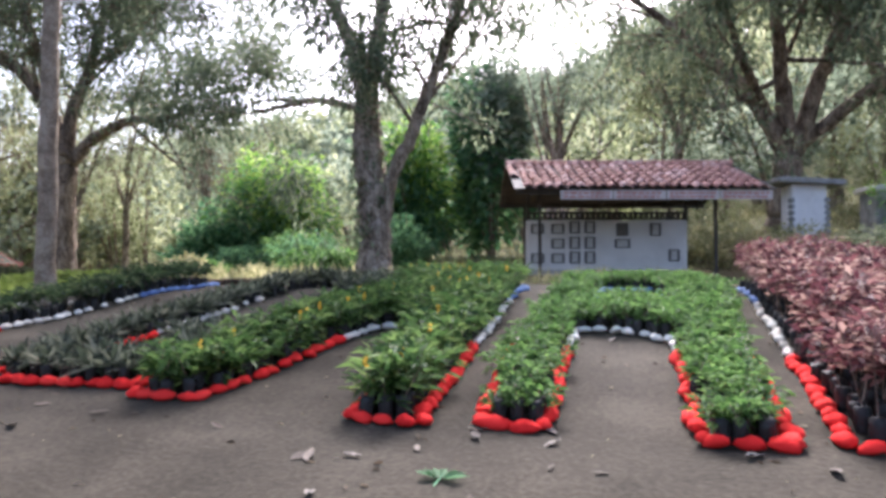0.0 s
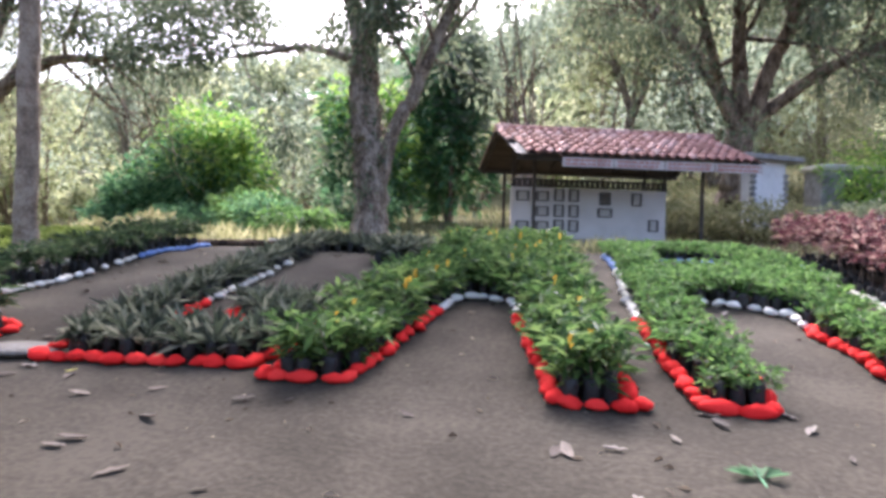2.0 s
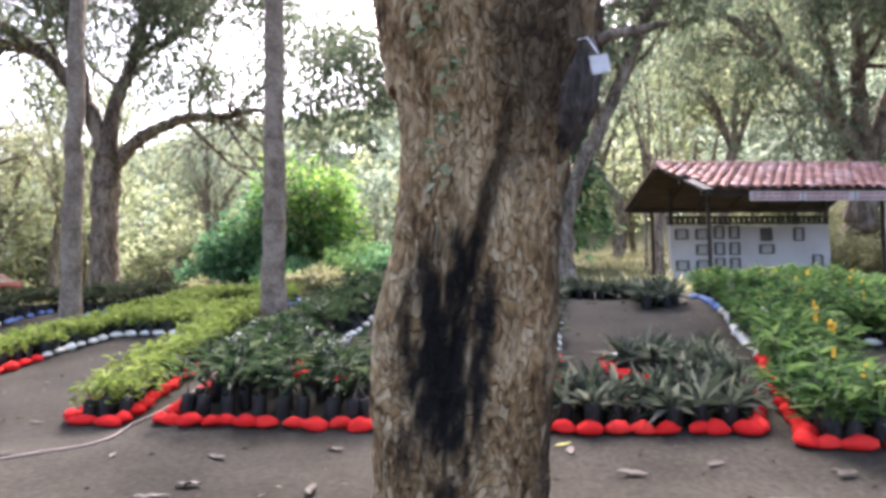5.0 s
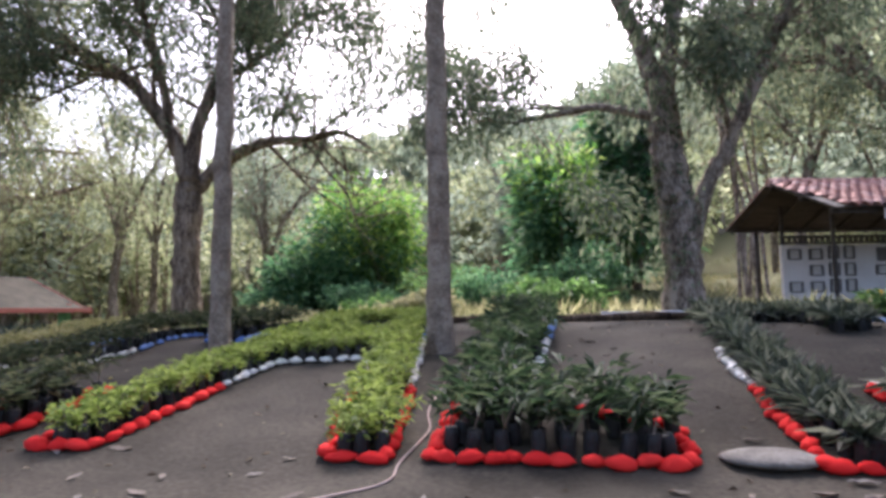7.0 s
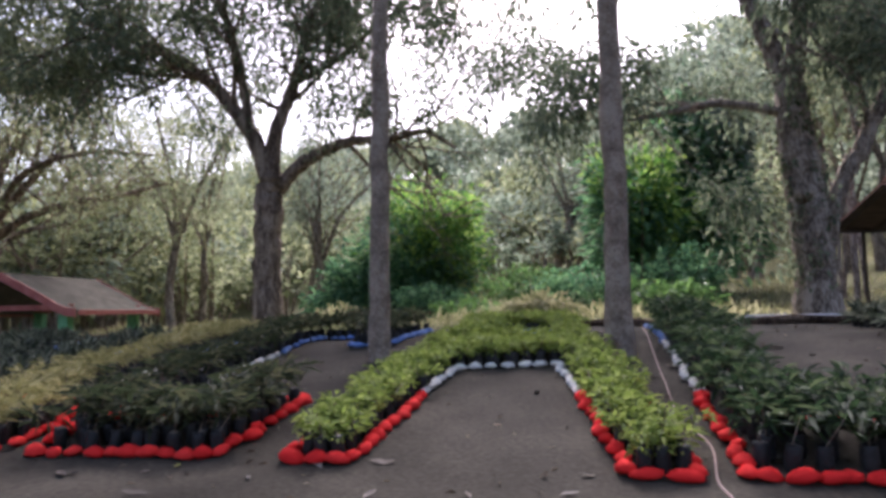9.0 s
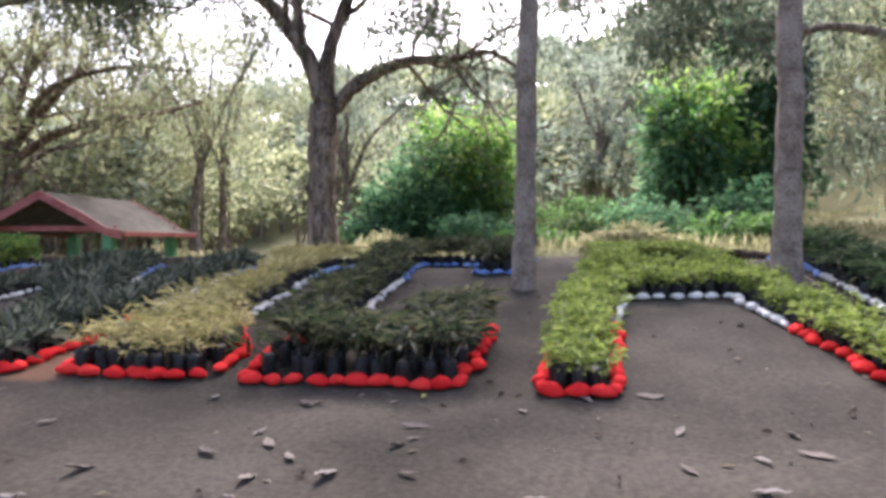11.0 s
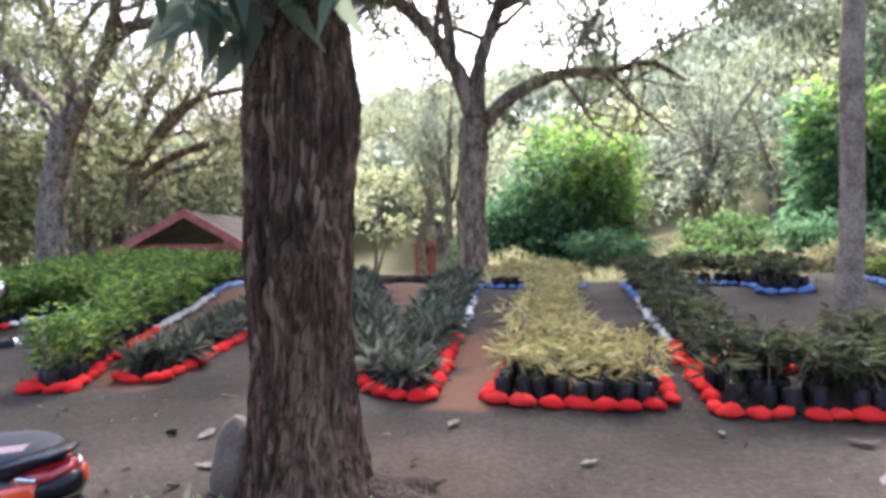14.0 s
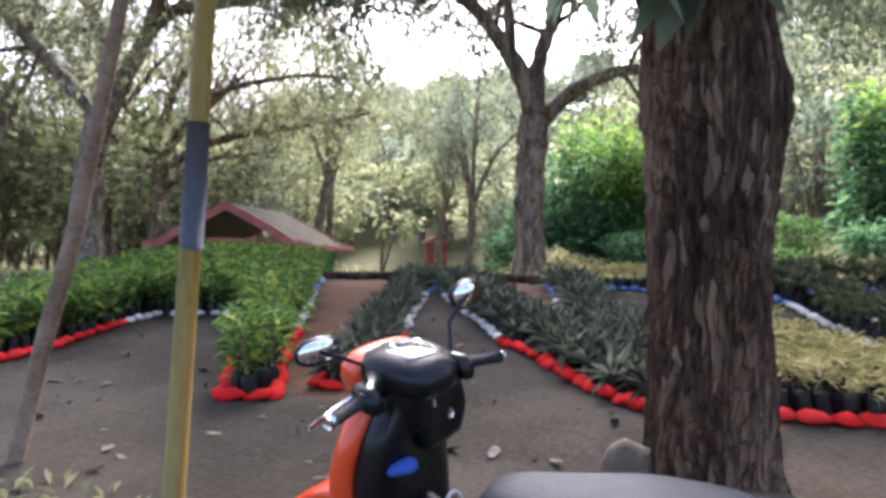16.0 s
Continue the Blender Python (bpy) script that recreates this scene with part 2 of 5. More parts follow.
def leaf_arrays(base, way, length, width):
    """Folded pointed leaves: four corners each, two triangles."""
    n = len(base)
    way = way / (np.linalg.norm(way, axis=1)[:, None] + 1e-9)
    side = np.cross(way, rng.normal(0, 0.35, (n, 3)) + np.array([0, 0, 1.0]))
    side /= np.linalg.norm(side, axis=1)[:, None] + 1e-9
    up = np.cross(side, way)
    ln, wd = np.asarray(length)[:, None], np.asarray(width)[:, None]
    tip = base + way * ln - np.array([0, 0, 1.0]) * ln * 0.12
    mid = base + way * ln * 0.45 + up * wd * 0.25
    v = np.stack([base, mid + side * wd * 0.5, tip, mid - side * wd * 0.5], 1).reshape(-1, 3)
    i = np.arange(n) * 4
    f = np.concatenate([np.stack([i, i + 1, i + 2], 1), np.stack([i, i + 2, i + 3], 1)])
    return v, f


def ball_points(n):
    d = rng.normal(0, 1, (n, 3))
    return d / (np.linalg.norm(d, axis=1)[:, None] + 1e-9)


# ---- the lie of the land ----
def ease(a, b, x):
    t = np.clip((x - a) / (b - a), 0, 1)
    return t * t * (3 - 2 * t)


def land(x, y):
    x, y = np.asarray(x, float), np.asarray(y, float)
    slope = 0.14 - 0.03 * np.clip((-12 - x) / 4, 0, 1)
    z = np.where(y < 0, 0, np.where(y < 5, 0.084 * y, 0.42 + slope * (np.minimum(y, 10.5) - 5)))
    z = z + 0.03 * np.clip(y - 10.5, 0, 8)
    left = ease(-14, -22, x)
    z = z - left * ease(12.5, 18, y) * 1.5
    right = ease(-2, 6, x)
    z = z + (1 - left) * ease(18, 34, y) * (1.2 + 1.5 * right)
    hill = ease(34, 122, y + 0.45 * x) * (19 + 14 * ease(-30, 10, x)) + ease(50, 150, y) * 12 * left
    return z + hill * ease(24, 34, y + 0.25 * x)


def inside(poly, x, y):
    """Which of the points lie in the polygon."""
    c = np.zeros(np.shape(x), bool)
    n = len(poly)
    for i in range(n):
        (x1, y1), (x2, y2) = poly[i], poly[(i + 1) % n]
        cross = ((y1 > y) != (y2 > y)) & (x < (x2 - x1) * (y - y1) / ((y2 - y1) or 1e-9) + x1)
        c ^= cross
    return c


# ---- ground ----
LATERITE = [[(-20.0, 4.9), (-19.5, 5.0), (-20.3, 8), (-21.3, 12), (-22.8, 12), (-21.6, 8.8), (-20.6, 6.3)],
            [(-18.1, 7.8), (-18.9, 12.3), (-20.0, 12.3)],
            [(-16.9, 5.0), (-16.4, 5.0), (-16.5, 6.2), (-17.1, 8.0), (-17.2, 7.0)]]


def spread(fine_a, fine_b, step, reach, grow=1.22):
    mid = list(np.arange(fine_a, fine_b, step))
    s, lo, hi = step, [fine_a], [mid[-1]]
    while lo[-1] > -reach or hi[-1] < reach:
        s *= grow
        lo.append(lo[-1] - s)
        hi.append(hi[-1] + s)
    return np.array(lo[:0:-1] + mid + hi[1:])


gx, gy = spread(-27, 6, 0.16, 900), spread(-2.5, 13.5, 0.16, 900)
GX, GY = np.meshgrid(gx, gy)
GZ = land(GX, GY)
near = ease(40, 20, np.abs(GX + 10)) * ease(40, 16, np.abs(GY - 5))
lumps = np.array([noise.noise(Vector((a * 0.9, b * 0.9, 0))) * 0.035 + noise.noise(Vector((a * 3.1, b * 3.1, 5))) * 0.014 for a, b in zip(GX.ravel(), GY.ravel())]).reshape(GX.shape)
GZ = GZ + lumps * (0.3 + 0.7 * near)
nx, ny = len(gx), len(gy)
ii, jj = np.meshgrid(np.arange(ny - 1), np.arange(nx - 1), indexing="ij")
gf = np.stack([ii * nx + jj, ii * nx + jj + 1, (ii + 1) * nx + jj + 1, (ii + 1) * nx + jj], -1).reshape(-1, 4)
ground = quads("ground", np.stack([GX, GY, GZ], -1).reshape(-1, 3), gf, SOIL, smooth=True)
tagged(ground, "grey trodden earth with reddish patches and litter", "ground", kind="structure")
lat = np.zeros(GX.shape)
for poly in LATERITE:
    wobx = GX + 0.12 * np.sin(GY * 7) + lumps * 3
    lat = np.maximum(lat, inside(poly, wobx, GY + lumps * 4) * 0.9)
lat = np.maximum(lat, ease(0.75, 0.3, np.hypot(GX + 16.5, GY - 3.9)) * 0.12)
lat = np.maximum(lat, ease(14.5, 17, GY) * ease(-8, -4, GX) * ease(24, 18, GY) * 0.7)
gra = ease(13.0, 14.5, GY + lumps * 10) * (1 - lat)
for nm, arr in (("laterite", lat), ("grass", gra)):
    a = ground.data.attributes.new(nm, "FLOAT", "POINT")
    a.data.foreach_set("value", arr.astype(np.float32).ravel())


def on_land(x, y):
    """Height of the ground sheet, lumps included."""
    return float(land(x, y)) + 0.035 * noise.noise(Vector((x * 0.9, y * 0.9, 0))) + 0.014 * noise.noise(Vector((x * 3.1, y * 3.1, 5)))


# low earth bank with a log edge along the top of the beds
def bank(name, x0, x1, y, h):
    xs = np.arange(x0, x1, 0.25)
    pts = [(x, y + 0.08 * noise.noise(Vector((x * 0.7, 3, 1))), on_land(x, y) + h * 0.5) for x in xs]
    ob = tube(name, pts, [h * 0.62 * (1 + 0.35 * noise.noise(Vector((x * 2, 0, 9)))) for x in xs], BARK_RED, sides=8, wob=0.12)
    return tagged(ob, "low reddish earth and stone edging behind the beds", "edging", kind="structure")


bank("garden_edging", -27.0, -18.4, 12.55, 0.14)
bank("garden_edging", -11.2, -5.2, 12.7, 0.12)


# ---- planted letters ----
def stone_mesh(name, seed, material):
    bm = bmesh.new()
    bmesh.ops.create_icosphere(bm, subdivisions=2, radius=1)
    for v in bm.verts:
        k = 1 + 0.28 * noise.noise(v.co * 1.1 + Vector((seed * 7.3, 0, 0))) + 0.1 * noise.noise(v.co * 3 + Vector((0, seed * 5.1, 0)))
        v.co *= k
        v.co.z *= 0.95 if v.co.z > 0 else 0.45
    me = bpy.data.meshes.new(name)
    bm.to_mesh(me)
    bm.free()
    me.shade_smooth()
    me.materials.append(material)
    return me


STONES = {c: [stone_mesh("border_stone", k + 10 * i, m) for k in range(6)] for i, (c, m) in enumerate((("red", RED), ("white", WHITE), ("blue", BLUE)))}


def bag_mesh(k):
    r = np.random.default_rng(k)
    rings = [(0.052, 0.0), (0.062, 0.05), (0.06, 0.12), (0.056, 0.17), (0.05, 0.175)]
    th = np.linspace(0, 2 * np.pi, 8, endpoint=False)
    v = [(q * (1 + 0.1 * r.normal()) * math.cos(a), q * (1 + 0.1 * r.normal()) * math.sin(a), z + 0.006 * r.normal()) for q, z in rings for a in th]
    f = [(i * 8 + j, i * 8 + (j + 1) % 8, (i + 1) * 8 + (j + 1) % 8, (i + 1) * 8 + j) for i in range(4) for j in range(8)] + [tuple(range(32, 40))]
    return v, f


def bag_data():
    v, f = bag_mesh(1)
    me = bpy.data.meshes.new("seedling_bag")
    me.from_pydata(v, [], f)
    me.shade_smooth()
    me.materials.append(BAG)
    return me


BAG_DATA = bag_data()


def edge_distance(polys, x, y):
    best = np.full(np.shape(x), 9.0)
    for p in polys:
        for (x1, y1), (x2, y2) in zip(p, p[1:] + p[:1]):
            dx, dy = x2 - x1, y2 - y1
            t = np.clip(((x - x1) * dx + (y - y1) * dy) / (dx * dx + dy * dy + 1e-9), 0, 1)
            best = np.minimum(best, np.hypot(x - x1 - t * dx, y - y1 - t * dy))
    return best


def outline(polys, gap):
    """Points along the outer rim of the joined polygons."""
    out = []
    for k, p in enumerate(polys):
        cx, cy = np.mean(p, axis=0)
        for (x1, y1), (x2, y2) in zip(p, p[1:] + p[:1]):
            ln = math.hypot(x2 - x1, y2 - y1)
            n = max(1, int(ln / gap))
            for i in range(n):
                t = (i + 0.5) / n
                x, y = x1 + (x2 - x1) * t, y1 + (y2 - y1) * t
                ox, oy = (y2 - y1) / (ln + 1e-9) * 0.05, -(x2 - x1) / (ln + 1e-9) * 0.05
                if inside(p, np.array(x + ox), np.array(y + oy)):
                    ox, oy = -ox, -oy
                hidden = any(inside(q, np.array(x + ox), np.array(y + oy)) for j, q in enumerate(polys) if j != k)
                if not hidden:
                    out.append((x, y, math.atan2(y2 - y1, x2 - x1), ln / n))
    return out


def bed(name_label, polys, kind, leaf, height, spacing=0.15, bare=()):
    """One letter: painted rim stones, seedlings in black bags, foliage."""
    thing = tagged(new("planted_letter"), name_label, "flower bed", group="planted letters")
    x0, y0 = np.mean(np.concatenate([np.array(p) for p in polys]), axis=0)
    thing.location = (x0, y0, on_land(x0, y0))
    off = np.array([x0, y0, thing.location.z])
    # rim
    for x, y, a, ln in outline(polys, 0.17):
        if any(inside(b, np.array(x), np.array(y)) for b in bare):
            continue
        c = "red" if y < 7.15 else "white" if y < 9.75 else "blue"
        if y > 8.6 and rng.random() < 0.1:
            continue
        big = (1.0 if c == "red" else 0.82) * rng.uniform(0.85, 1.15)
        st = new("border_stone", STONES[c][rng.integers(6)])
        st.parent = thing
        jx, jy = rng.normal(0, 0.015, 2)
        st.matrix_local = pose(x + jx - off[0], y + jy - off[1], on_land(x, y) + 0.03 - off[2], rng.normal(0, 6), rng.normal(0, 6), math.degrees(a) + rng.normal(0, 12)) @ Matrix.Diagonal((ln * 0.56 * big, 0.068 * big, 0.066 * big, 1))
    # seedlings
    P = np.concatenate([np.array(p) for p in polys])
    xs, ys = np.arange(P[:, 0].min(), P[:, 0].max(), spacing), np.arange(P[:, 1].min(), P[:, 1].max(), spacing)
    X, Y = [q.ravel() + rng.normal(0, spacing * 0.18, q.size) for q in np.meshgrid(xs, ys)]
    keep = np.zeros(X.shape, bool)
    for p in polys:
        keep |= inside(p, X, Y)
    rim = np.full(X.shape, 9.0)
    D = np.array([(x, y) for x, y, a, ln in outline(polys, 0.1)])
    rim = np.min(np.hypot(X[:, None] - D[None, :, 0], Y[:, None] - D[None, :, 1]), axis=1)
    keep &= rim > 0.06
    X, Y, rim = X[keep], Y[keep], rim[keep]
    Z = np.array([on_land(a, b) for a, b in zip(X, Y)])
    front = np.where((rim < 0.22) & (Y < 8.5))[0]
    for i in front[:70]:
        b = new("seedling_bag", BAG_DATA)
        b.parent = thing
        b.matrix_local = pose(X[i] - off[0], Y[i] - off[1], Z[i] - off[2] - 0.005, rng.normal(0, 4), rng.normal(0, 4), rng.uniform(0, 360))
    bv, bf = bag_mesh(2)
    bv = np.array(bv)
    rest = [i for i in range(len(X)) if i not in set(front[:70]) and rim[i] < 0.4]
    if rest:
        V = np.concatenate([bv + (X[i] - off[0], Y[i] - off[1], Z[i] - off[2] - 0.005) for i in rest])
        F = np.concatenate([np.array(bf[:-1]) + len(bv) * k for k in range(len(rest))])
        tagged(quads("bag_mass", V, F, BAG, thing, "rows of black seedling bags", smooth=True), kind="stuff")
    # foliage
    n = len(X)
    top = np.stack([X, Y, Z], 1) - off
    size = height * rng.uniform(0.75, 1.2, n) * np.array([1 + 0.22 * noise.noise(Vector((a * 1.7, b * 1.7, 2))) for a, b in zip(X, Y)])
    B, W_, LN, WD = [], [], [], []
    if kind == "rosette":
        for k in range(26):
            a = rng.uniform(0, 2 * np.pi, n)
            el = rng.uniform(-0.3, 1.3, n)
            B.append(top + np.array([0, 0, 0.15]))
            W_.append(np.stack([np.cos(a) * np.cos(el), np.sin(a) * np.cos(el), np.sin(el)], 1))
            LN.append(size * rng.uniform(0.65, 1.2, n))
            WD.append(size * 0.19)
    else:
        per, ls, lw, droop = {"fine": (54, 0.085, 0.035, 0.5), "pointed": (40, 0.16, 0.05, 0.1), "broad": (38, 0.135, 0.052, 0.1), "arching": (34, 0.175, 0.042, 0.5), "thin": (27, 0.15, 0.022, 0.3),
                              "shrub": (46, 0.14, 0.05, 0.3)}[kind]
        lean = rng.normal(0, 0.08, (n, 2))
        for k in range(per):
            h = rng.uniform({"fine": 0.08, "pointed": 0.02, "shrub": 0.05}.get(kind, 0.4), 1.0, n) ** 0.7
            a = rng.uniform(0, 2 * np.pi, n)
            rad = spacing * 0.62 * rng.uniform(0.2, 1.1, n)
            p = top + np.stack([np.cos(a) * rad + lean[:, 0] * h, np.sin(a) * rad + lean[:, 1] * h, 0.1 + size * h], 1)
            B.append(p)
            W_.append(np.stack([np.cos(a), np.sin(a), rng.normal(0.35 - droop * 0.4, 0.45, n)], 1))
            LN.append(ls * rng.uniform(0.6, 1.25, n))
            WD.append(lw * rng.uniform(0.7, 1.2, n))
        # stems
        sv, sf = [], []
        for i in range(n):
            if rim[i] < 0.35:
                v, f, _, _ = tube_arrays([top[i] + (0, 0, 0.14), top[i] + (lean[i, 0], lean[i, 1], 0.1 + size[i] * 0.85)], [0.006, 0.004], 4, caps=False)
                sf.append(f + 8 * len(sv))
                sv.append(v)
        if sv:
            tagged(quads("stemwork", np.concatenate(sv), np.concatenate(sf), BARK, thing, "thin brown stems"), kind="stuff")
    v, f = leaf_arrays(np.concatenate(B), np.concatenate(W_), np.concatenate(LN), np.concatenate(WD))
    tagged(quads("foliage", v, f, leaf, thing), kind="stuff")
    return thing, X, Y, Z + height


LF_PURPLE = foliage("purple_leaf", (0.055, 0.018, 0.024), (0.15, 0.06, 0.062), (0.36, 0.25, 0.2))
LF_GREEN = foliage("garden_green", (0.04, 0.085, 0.024), (0.085, 0.175, 0.044), (0.17, 0.28, 0.08))
LF_POINT = foliage("glossy_green", (0.032, 0.07, 0.022), (0.072, 0.142, 0.038), (0.17, 0.25, 0.075), gloss=0.35)
LF_BOAT = foliage("grey_green_blade", (0.03, 0.042, 0.026), (0.072, 0.088, 0.056), (0.2, 0.21, 0.155), gloss=0.35)
LF_DARK = foliage("dark_seedling", (0.016, 0.034, 0.014), (0.036, 0.064, 0.026), (0.1, 0.13, 0.06), gloss=0.4)
LF_LIME = foliage("lime_leaf", (0.12, 0.17, 0.03), (0.22, 0.29, 0.055), (0.34, 0.4, 0.11))
LF_BROWN = foliage("brownish_seedling", (0.025, 0.036, 0.016), (0.052, 0.068, 0.03), (0.12, 0.12, 0.06))
LF_CREAM = foliage("cream_leaf", (0.2, 0.19, 0.06), (0.34, 0.31, 0.12), (0.5, 0.45, 0.22))
LF_SHRUB = foliage("golden_shrub", (0.045, 0.105, 0.025), (0.11, 0.21, 0.045), (0.32, 0.4, 0.085))
YELLOW = foliage("yellow_flower", (0.5, 0.28, 0.03), (0.65, 0.42, 0.05), (0.75, 0.55, 0.12))

bed("planted letter of reddish purple shrubs edged with painted stones", [[(1.2, 4.95), (2.7, 4.95), (2.55, 12.0), (1.3, 12.0)], [(3.1, 7.0), (4.4, 7.0), (4.4, 12.0), (3.0, 12.0)]], "broad", LF_PURPLE, 0.6, 0.17)
bed("planted letter of bright green seedlings edged with painted stones",
    [[(-1.25, 4.9), (-0.77, 4.9), (-0.88, 8.0), (-0.75, 12.2), (-1.35, 12.2), (-1.4, 7.1)], [(-0.9, 7.95), (-0.5, 8.1), (0.25, 7.6), (0.15, 9.3), (-0.75, 9.3)],
     [(-0.78, 11.3), (0.2, 11.3), (0.3, 12.2), (-0.78, 12.2)], [(0.3, 4.85), (0.85, 4.8), (0.85, 7.3), (1.0, 10.2), (0.65, 12.2), (0.1, 12.2), (0.1, 9.3), (0.2, 7.4)]], "fine", LF_GREEN, 0.19, 0.14)
t_a, ax, ay, az = bed("planted letter of green pointed leaves with yellow flowers",
    [[(-4.38, 4.95), (-3.78, 5.0), (-3.46, 7.0), (-3.3, 7.9), (-3.05, 12.0), (-3.9, 12.0), (-3.92, 9.5), (-4.12, 7.0)], [(-3.4, 7.75), (-3.1, 8.0), (-2.62, 7.7), (-2.7, 12.0), (-3.2, 12.0)],
     [(-2.22, 4.8), (-1.68, 4.78), (-1.85, 7.0), (-2.15, 12.0), (-2.75, 12.0), (-2.66, 7.7)]], "pointed", LF_POINT, 0.29, 0.15)
bed("planted letter of grey-green sword-leaved rosettes",
    [[(-6.5, 5.15), (-4.63, 5.2), (-4.5, 5.85), (-5.0, 5.85), (-5.9, 5.75), (-6.48, 5.9)], [(-6.48, 5.8), (-6.0, 5.8), (-6.04, 9.1), (-5.9, 11.6), (-6.4, 11.6), (-6.5, 8.7)],
     [(-5.5, 6.6), (-5.05, 6.55), (-5.0, 5.8), (-4.5, 5.8), (-4.45, 7.2), (-5.5, 7.25)], [(-6.3, 11.5), (-4.95, 11.6), (-4.95, 12.3), (-6.3, 12.3)], [(-4.98, 10.0), (-4.3, 10.0), (-4.3, 12.3), (-4.98, 12.3)]],
    "rosette", LF_BOAT, 0.27, 0.19, bare=[[(-6.8, 8.8), (-6.35, 8.8), (-6.35, 12.6), (-6.8, 12.6)], [(-6.3, 9.6), (-4.0, 9.6), (-4.0, 12.6), (-6.3, 12.6)]])
bed("planted letter of dark green broad-leaved seedlings", [[(-9.08, 5.2), (-8.52, 5.2), (-8.52, 12.0), (-9.35, 12.0), (-9.15, 7.2)], [(-8.6, 5.2), (-7.32, 5.2), (-7.28, 5.95), (-8.6, 6.5)]], "arching", LF_DARK, 0.33, 0.2)
bed("planted letter of lime green fine-leaved seedlings",
    [[(-12.45, 5.2), (-11.9, 5.25), (-11.86, 7.2), (-11.72, 8.4), (-11.55, 9.8), (-11.4, 10.9), (-11.4, 12.1), (-12.1, 12.1), (-12.17, 10.4), (-12.35, 8.1)], [(-11.8, 8.35), (-10.5, 8.45), (-10.5, 9.7), (-11.6, 9.7)],
     [(-11.5, 10.9), (-10.6, 10.9), (-10.7, 12.1), (-11.5, 12.1)], [(-9.87, 5.2), (-9.38, 5.2), (-9.8, 7.45), (-10.22, 9.7), (-10.65, 12.1), (-11.1, 12.1), (-10.85, 10.9), (-10.55, 8.45), (-10.22, 7.0)]],
    "fine", LF_LIME, 0.2, 0.14)
bed("planted letter of tall dark mixed seedlings",
    [[(-14.78, 5.2), (-13.08, 5.3), (-13.02, 6.0), (-13.05, 7.0), (-13.65, 7.0), (-13.8, 6.3), (-14.5, 6.4), (-14.9, 6.1)], [(-14.88, 6.1), (-14.5, 7.0), (-14.6, 7.5), (-14.95, 11.8), (-15.6, 11.8), (-15.2, 8.5)],
     [(-15.5, 11.7), (-13.1, 11.7), (-13.1, 12.4), (-15.5, 12.4)], [(-13.75, 10.0), (-13.1, 10.1), (-13.1, 11.8), (-13.75, 11.8)]], "arching", LF_BROWN, 0.31, 0.19)
bed("planted letter of cream variegated thin-leaved seedlings",
    [[(-16.45, 5.15), (-15.1, 5.25), (-15.15, 5.9), (-15.8, 6.9), (-16.45, 6.6)], [(-16.5, 6.4), (-15.75, 6.7), (-15.95, 7.6), (-16.15, 9.3), (-16.5, 11.6), (-17.1, 11.6), (-16.62, 8.5)],
     [(-17.85, 11.5), (-16.2, 11.5), (-16.2, 12.2), (-17.85, 12.2)]], "thin", LF_CREAM, 0.26, 0.15)
bed("planted letter of grey-green sword-leaved rosettes on reddish soil",
    [[(-17.4, 5.15), (-16.88, 5.1), (-17.2, 7.05), (-17.48, 8.8), (-18.05, 12.0), (-18.7, 12.0), (-18.0, 8.0), (-17.55, 6.4)], [(-17.3, 5.15), (-17.3, 6.2), (-18.12, 7.7), (-20.0, 11.6), (-20.5, 11.6), (-19.85, 9.5), (-18.5, 6.85), (-17.6, 5.5)],
     [(-19.85, 5.15), (-19.4, 5.25), (-19.6, 6.45), (-20.0, 8.3), (-20.25, 9.9), (-20.4, 11.6), (-21.1, 11.6), (-20.45, 8.0)]], "rosette", LF_BOAT, 0.27, 0.19)
t_s, sx_, sy_, sz_ = bed("planted letter of leafy shrubs with golden tops",
    [[(-20.5, 4.75), (-20.05, 4.82), (-20.7, 6.3), (-21.7, 8.9), (-22.9, 11.9), (-23.9, 11.9), (-22.5, 8.0), (-21.4, 6.8)], [(-22.45, 7.9), (-23.5, 7.6), (-24.3, 9.6), (-22.9, 9.4)],
     [(-23.2, 5.2), (-24.2, 5.2), (-25.4, 11.9), (-23.6, 11.9), (-23.9, 9.4), (-23.3, 7.6)]], "shrub", LF_SHRUB, 0.5, 0.17)


def flowers(thing, X, Y, Z, share, size, label):
    """Small upright flower spikes over a bed."""
    pick = np.where(rng.random(len(X)) < share)[0]
    if not len(pick):
        return
    o = np.array(thing.location)
    B, D, n = [], [], len(pick)
    for k in range(14):
        a, h = rng.uniform(0, 6.28, n), rng.uniform(0, 1, n)
        B.append(np.stack([X[pick], Y[pick], Z[pick] + 0.08 + h * size], 1) - o)
        D.append(np.stack([np.cos(a) * 0.5, np.sin(a) * 0.5, np.full(n, 0.8)], 1))
    v, f = leaf_arrays(np.concatenate(B), np.concatenate(D), np.full(n * 14, size * 0.55), np.full(n * 14, size * 0.3))
    tagged(quads("blossom", v, f, YELLOW, thing, label), kind="stuff")


flowers(t_a, ax, ay, az, 0.09, 0.085, "yellow flower spikes")
flowers(t_s, sx_, sy_, sz_, 0.03, 0.06, "orange young shoots")


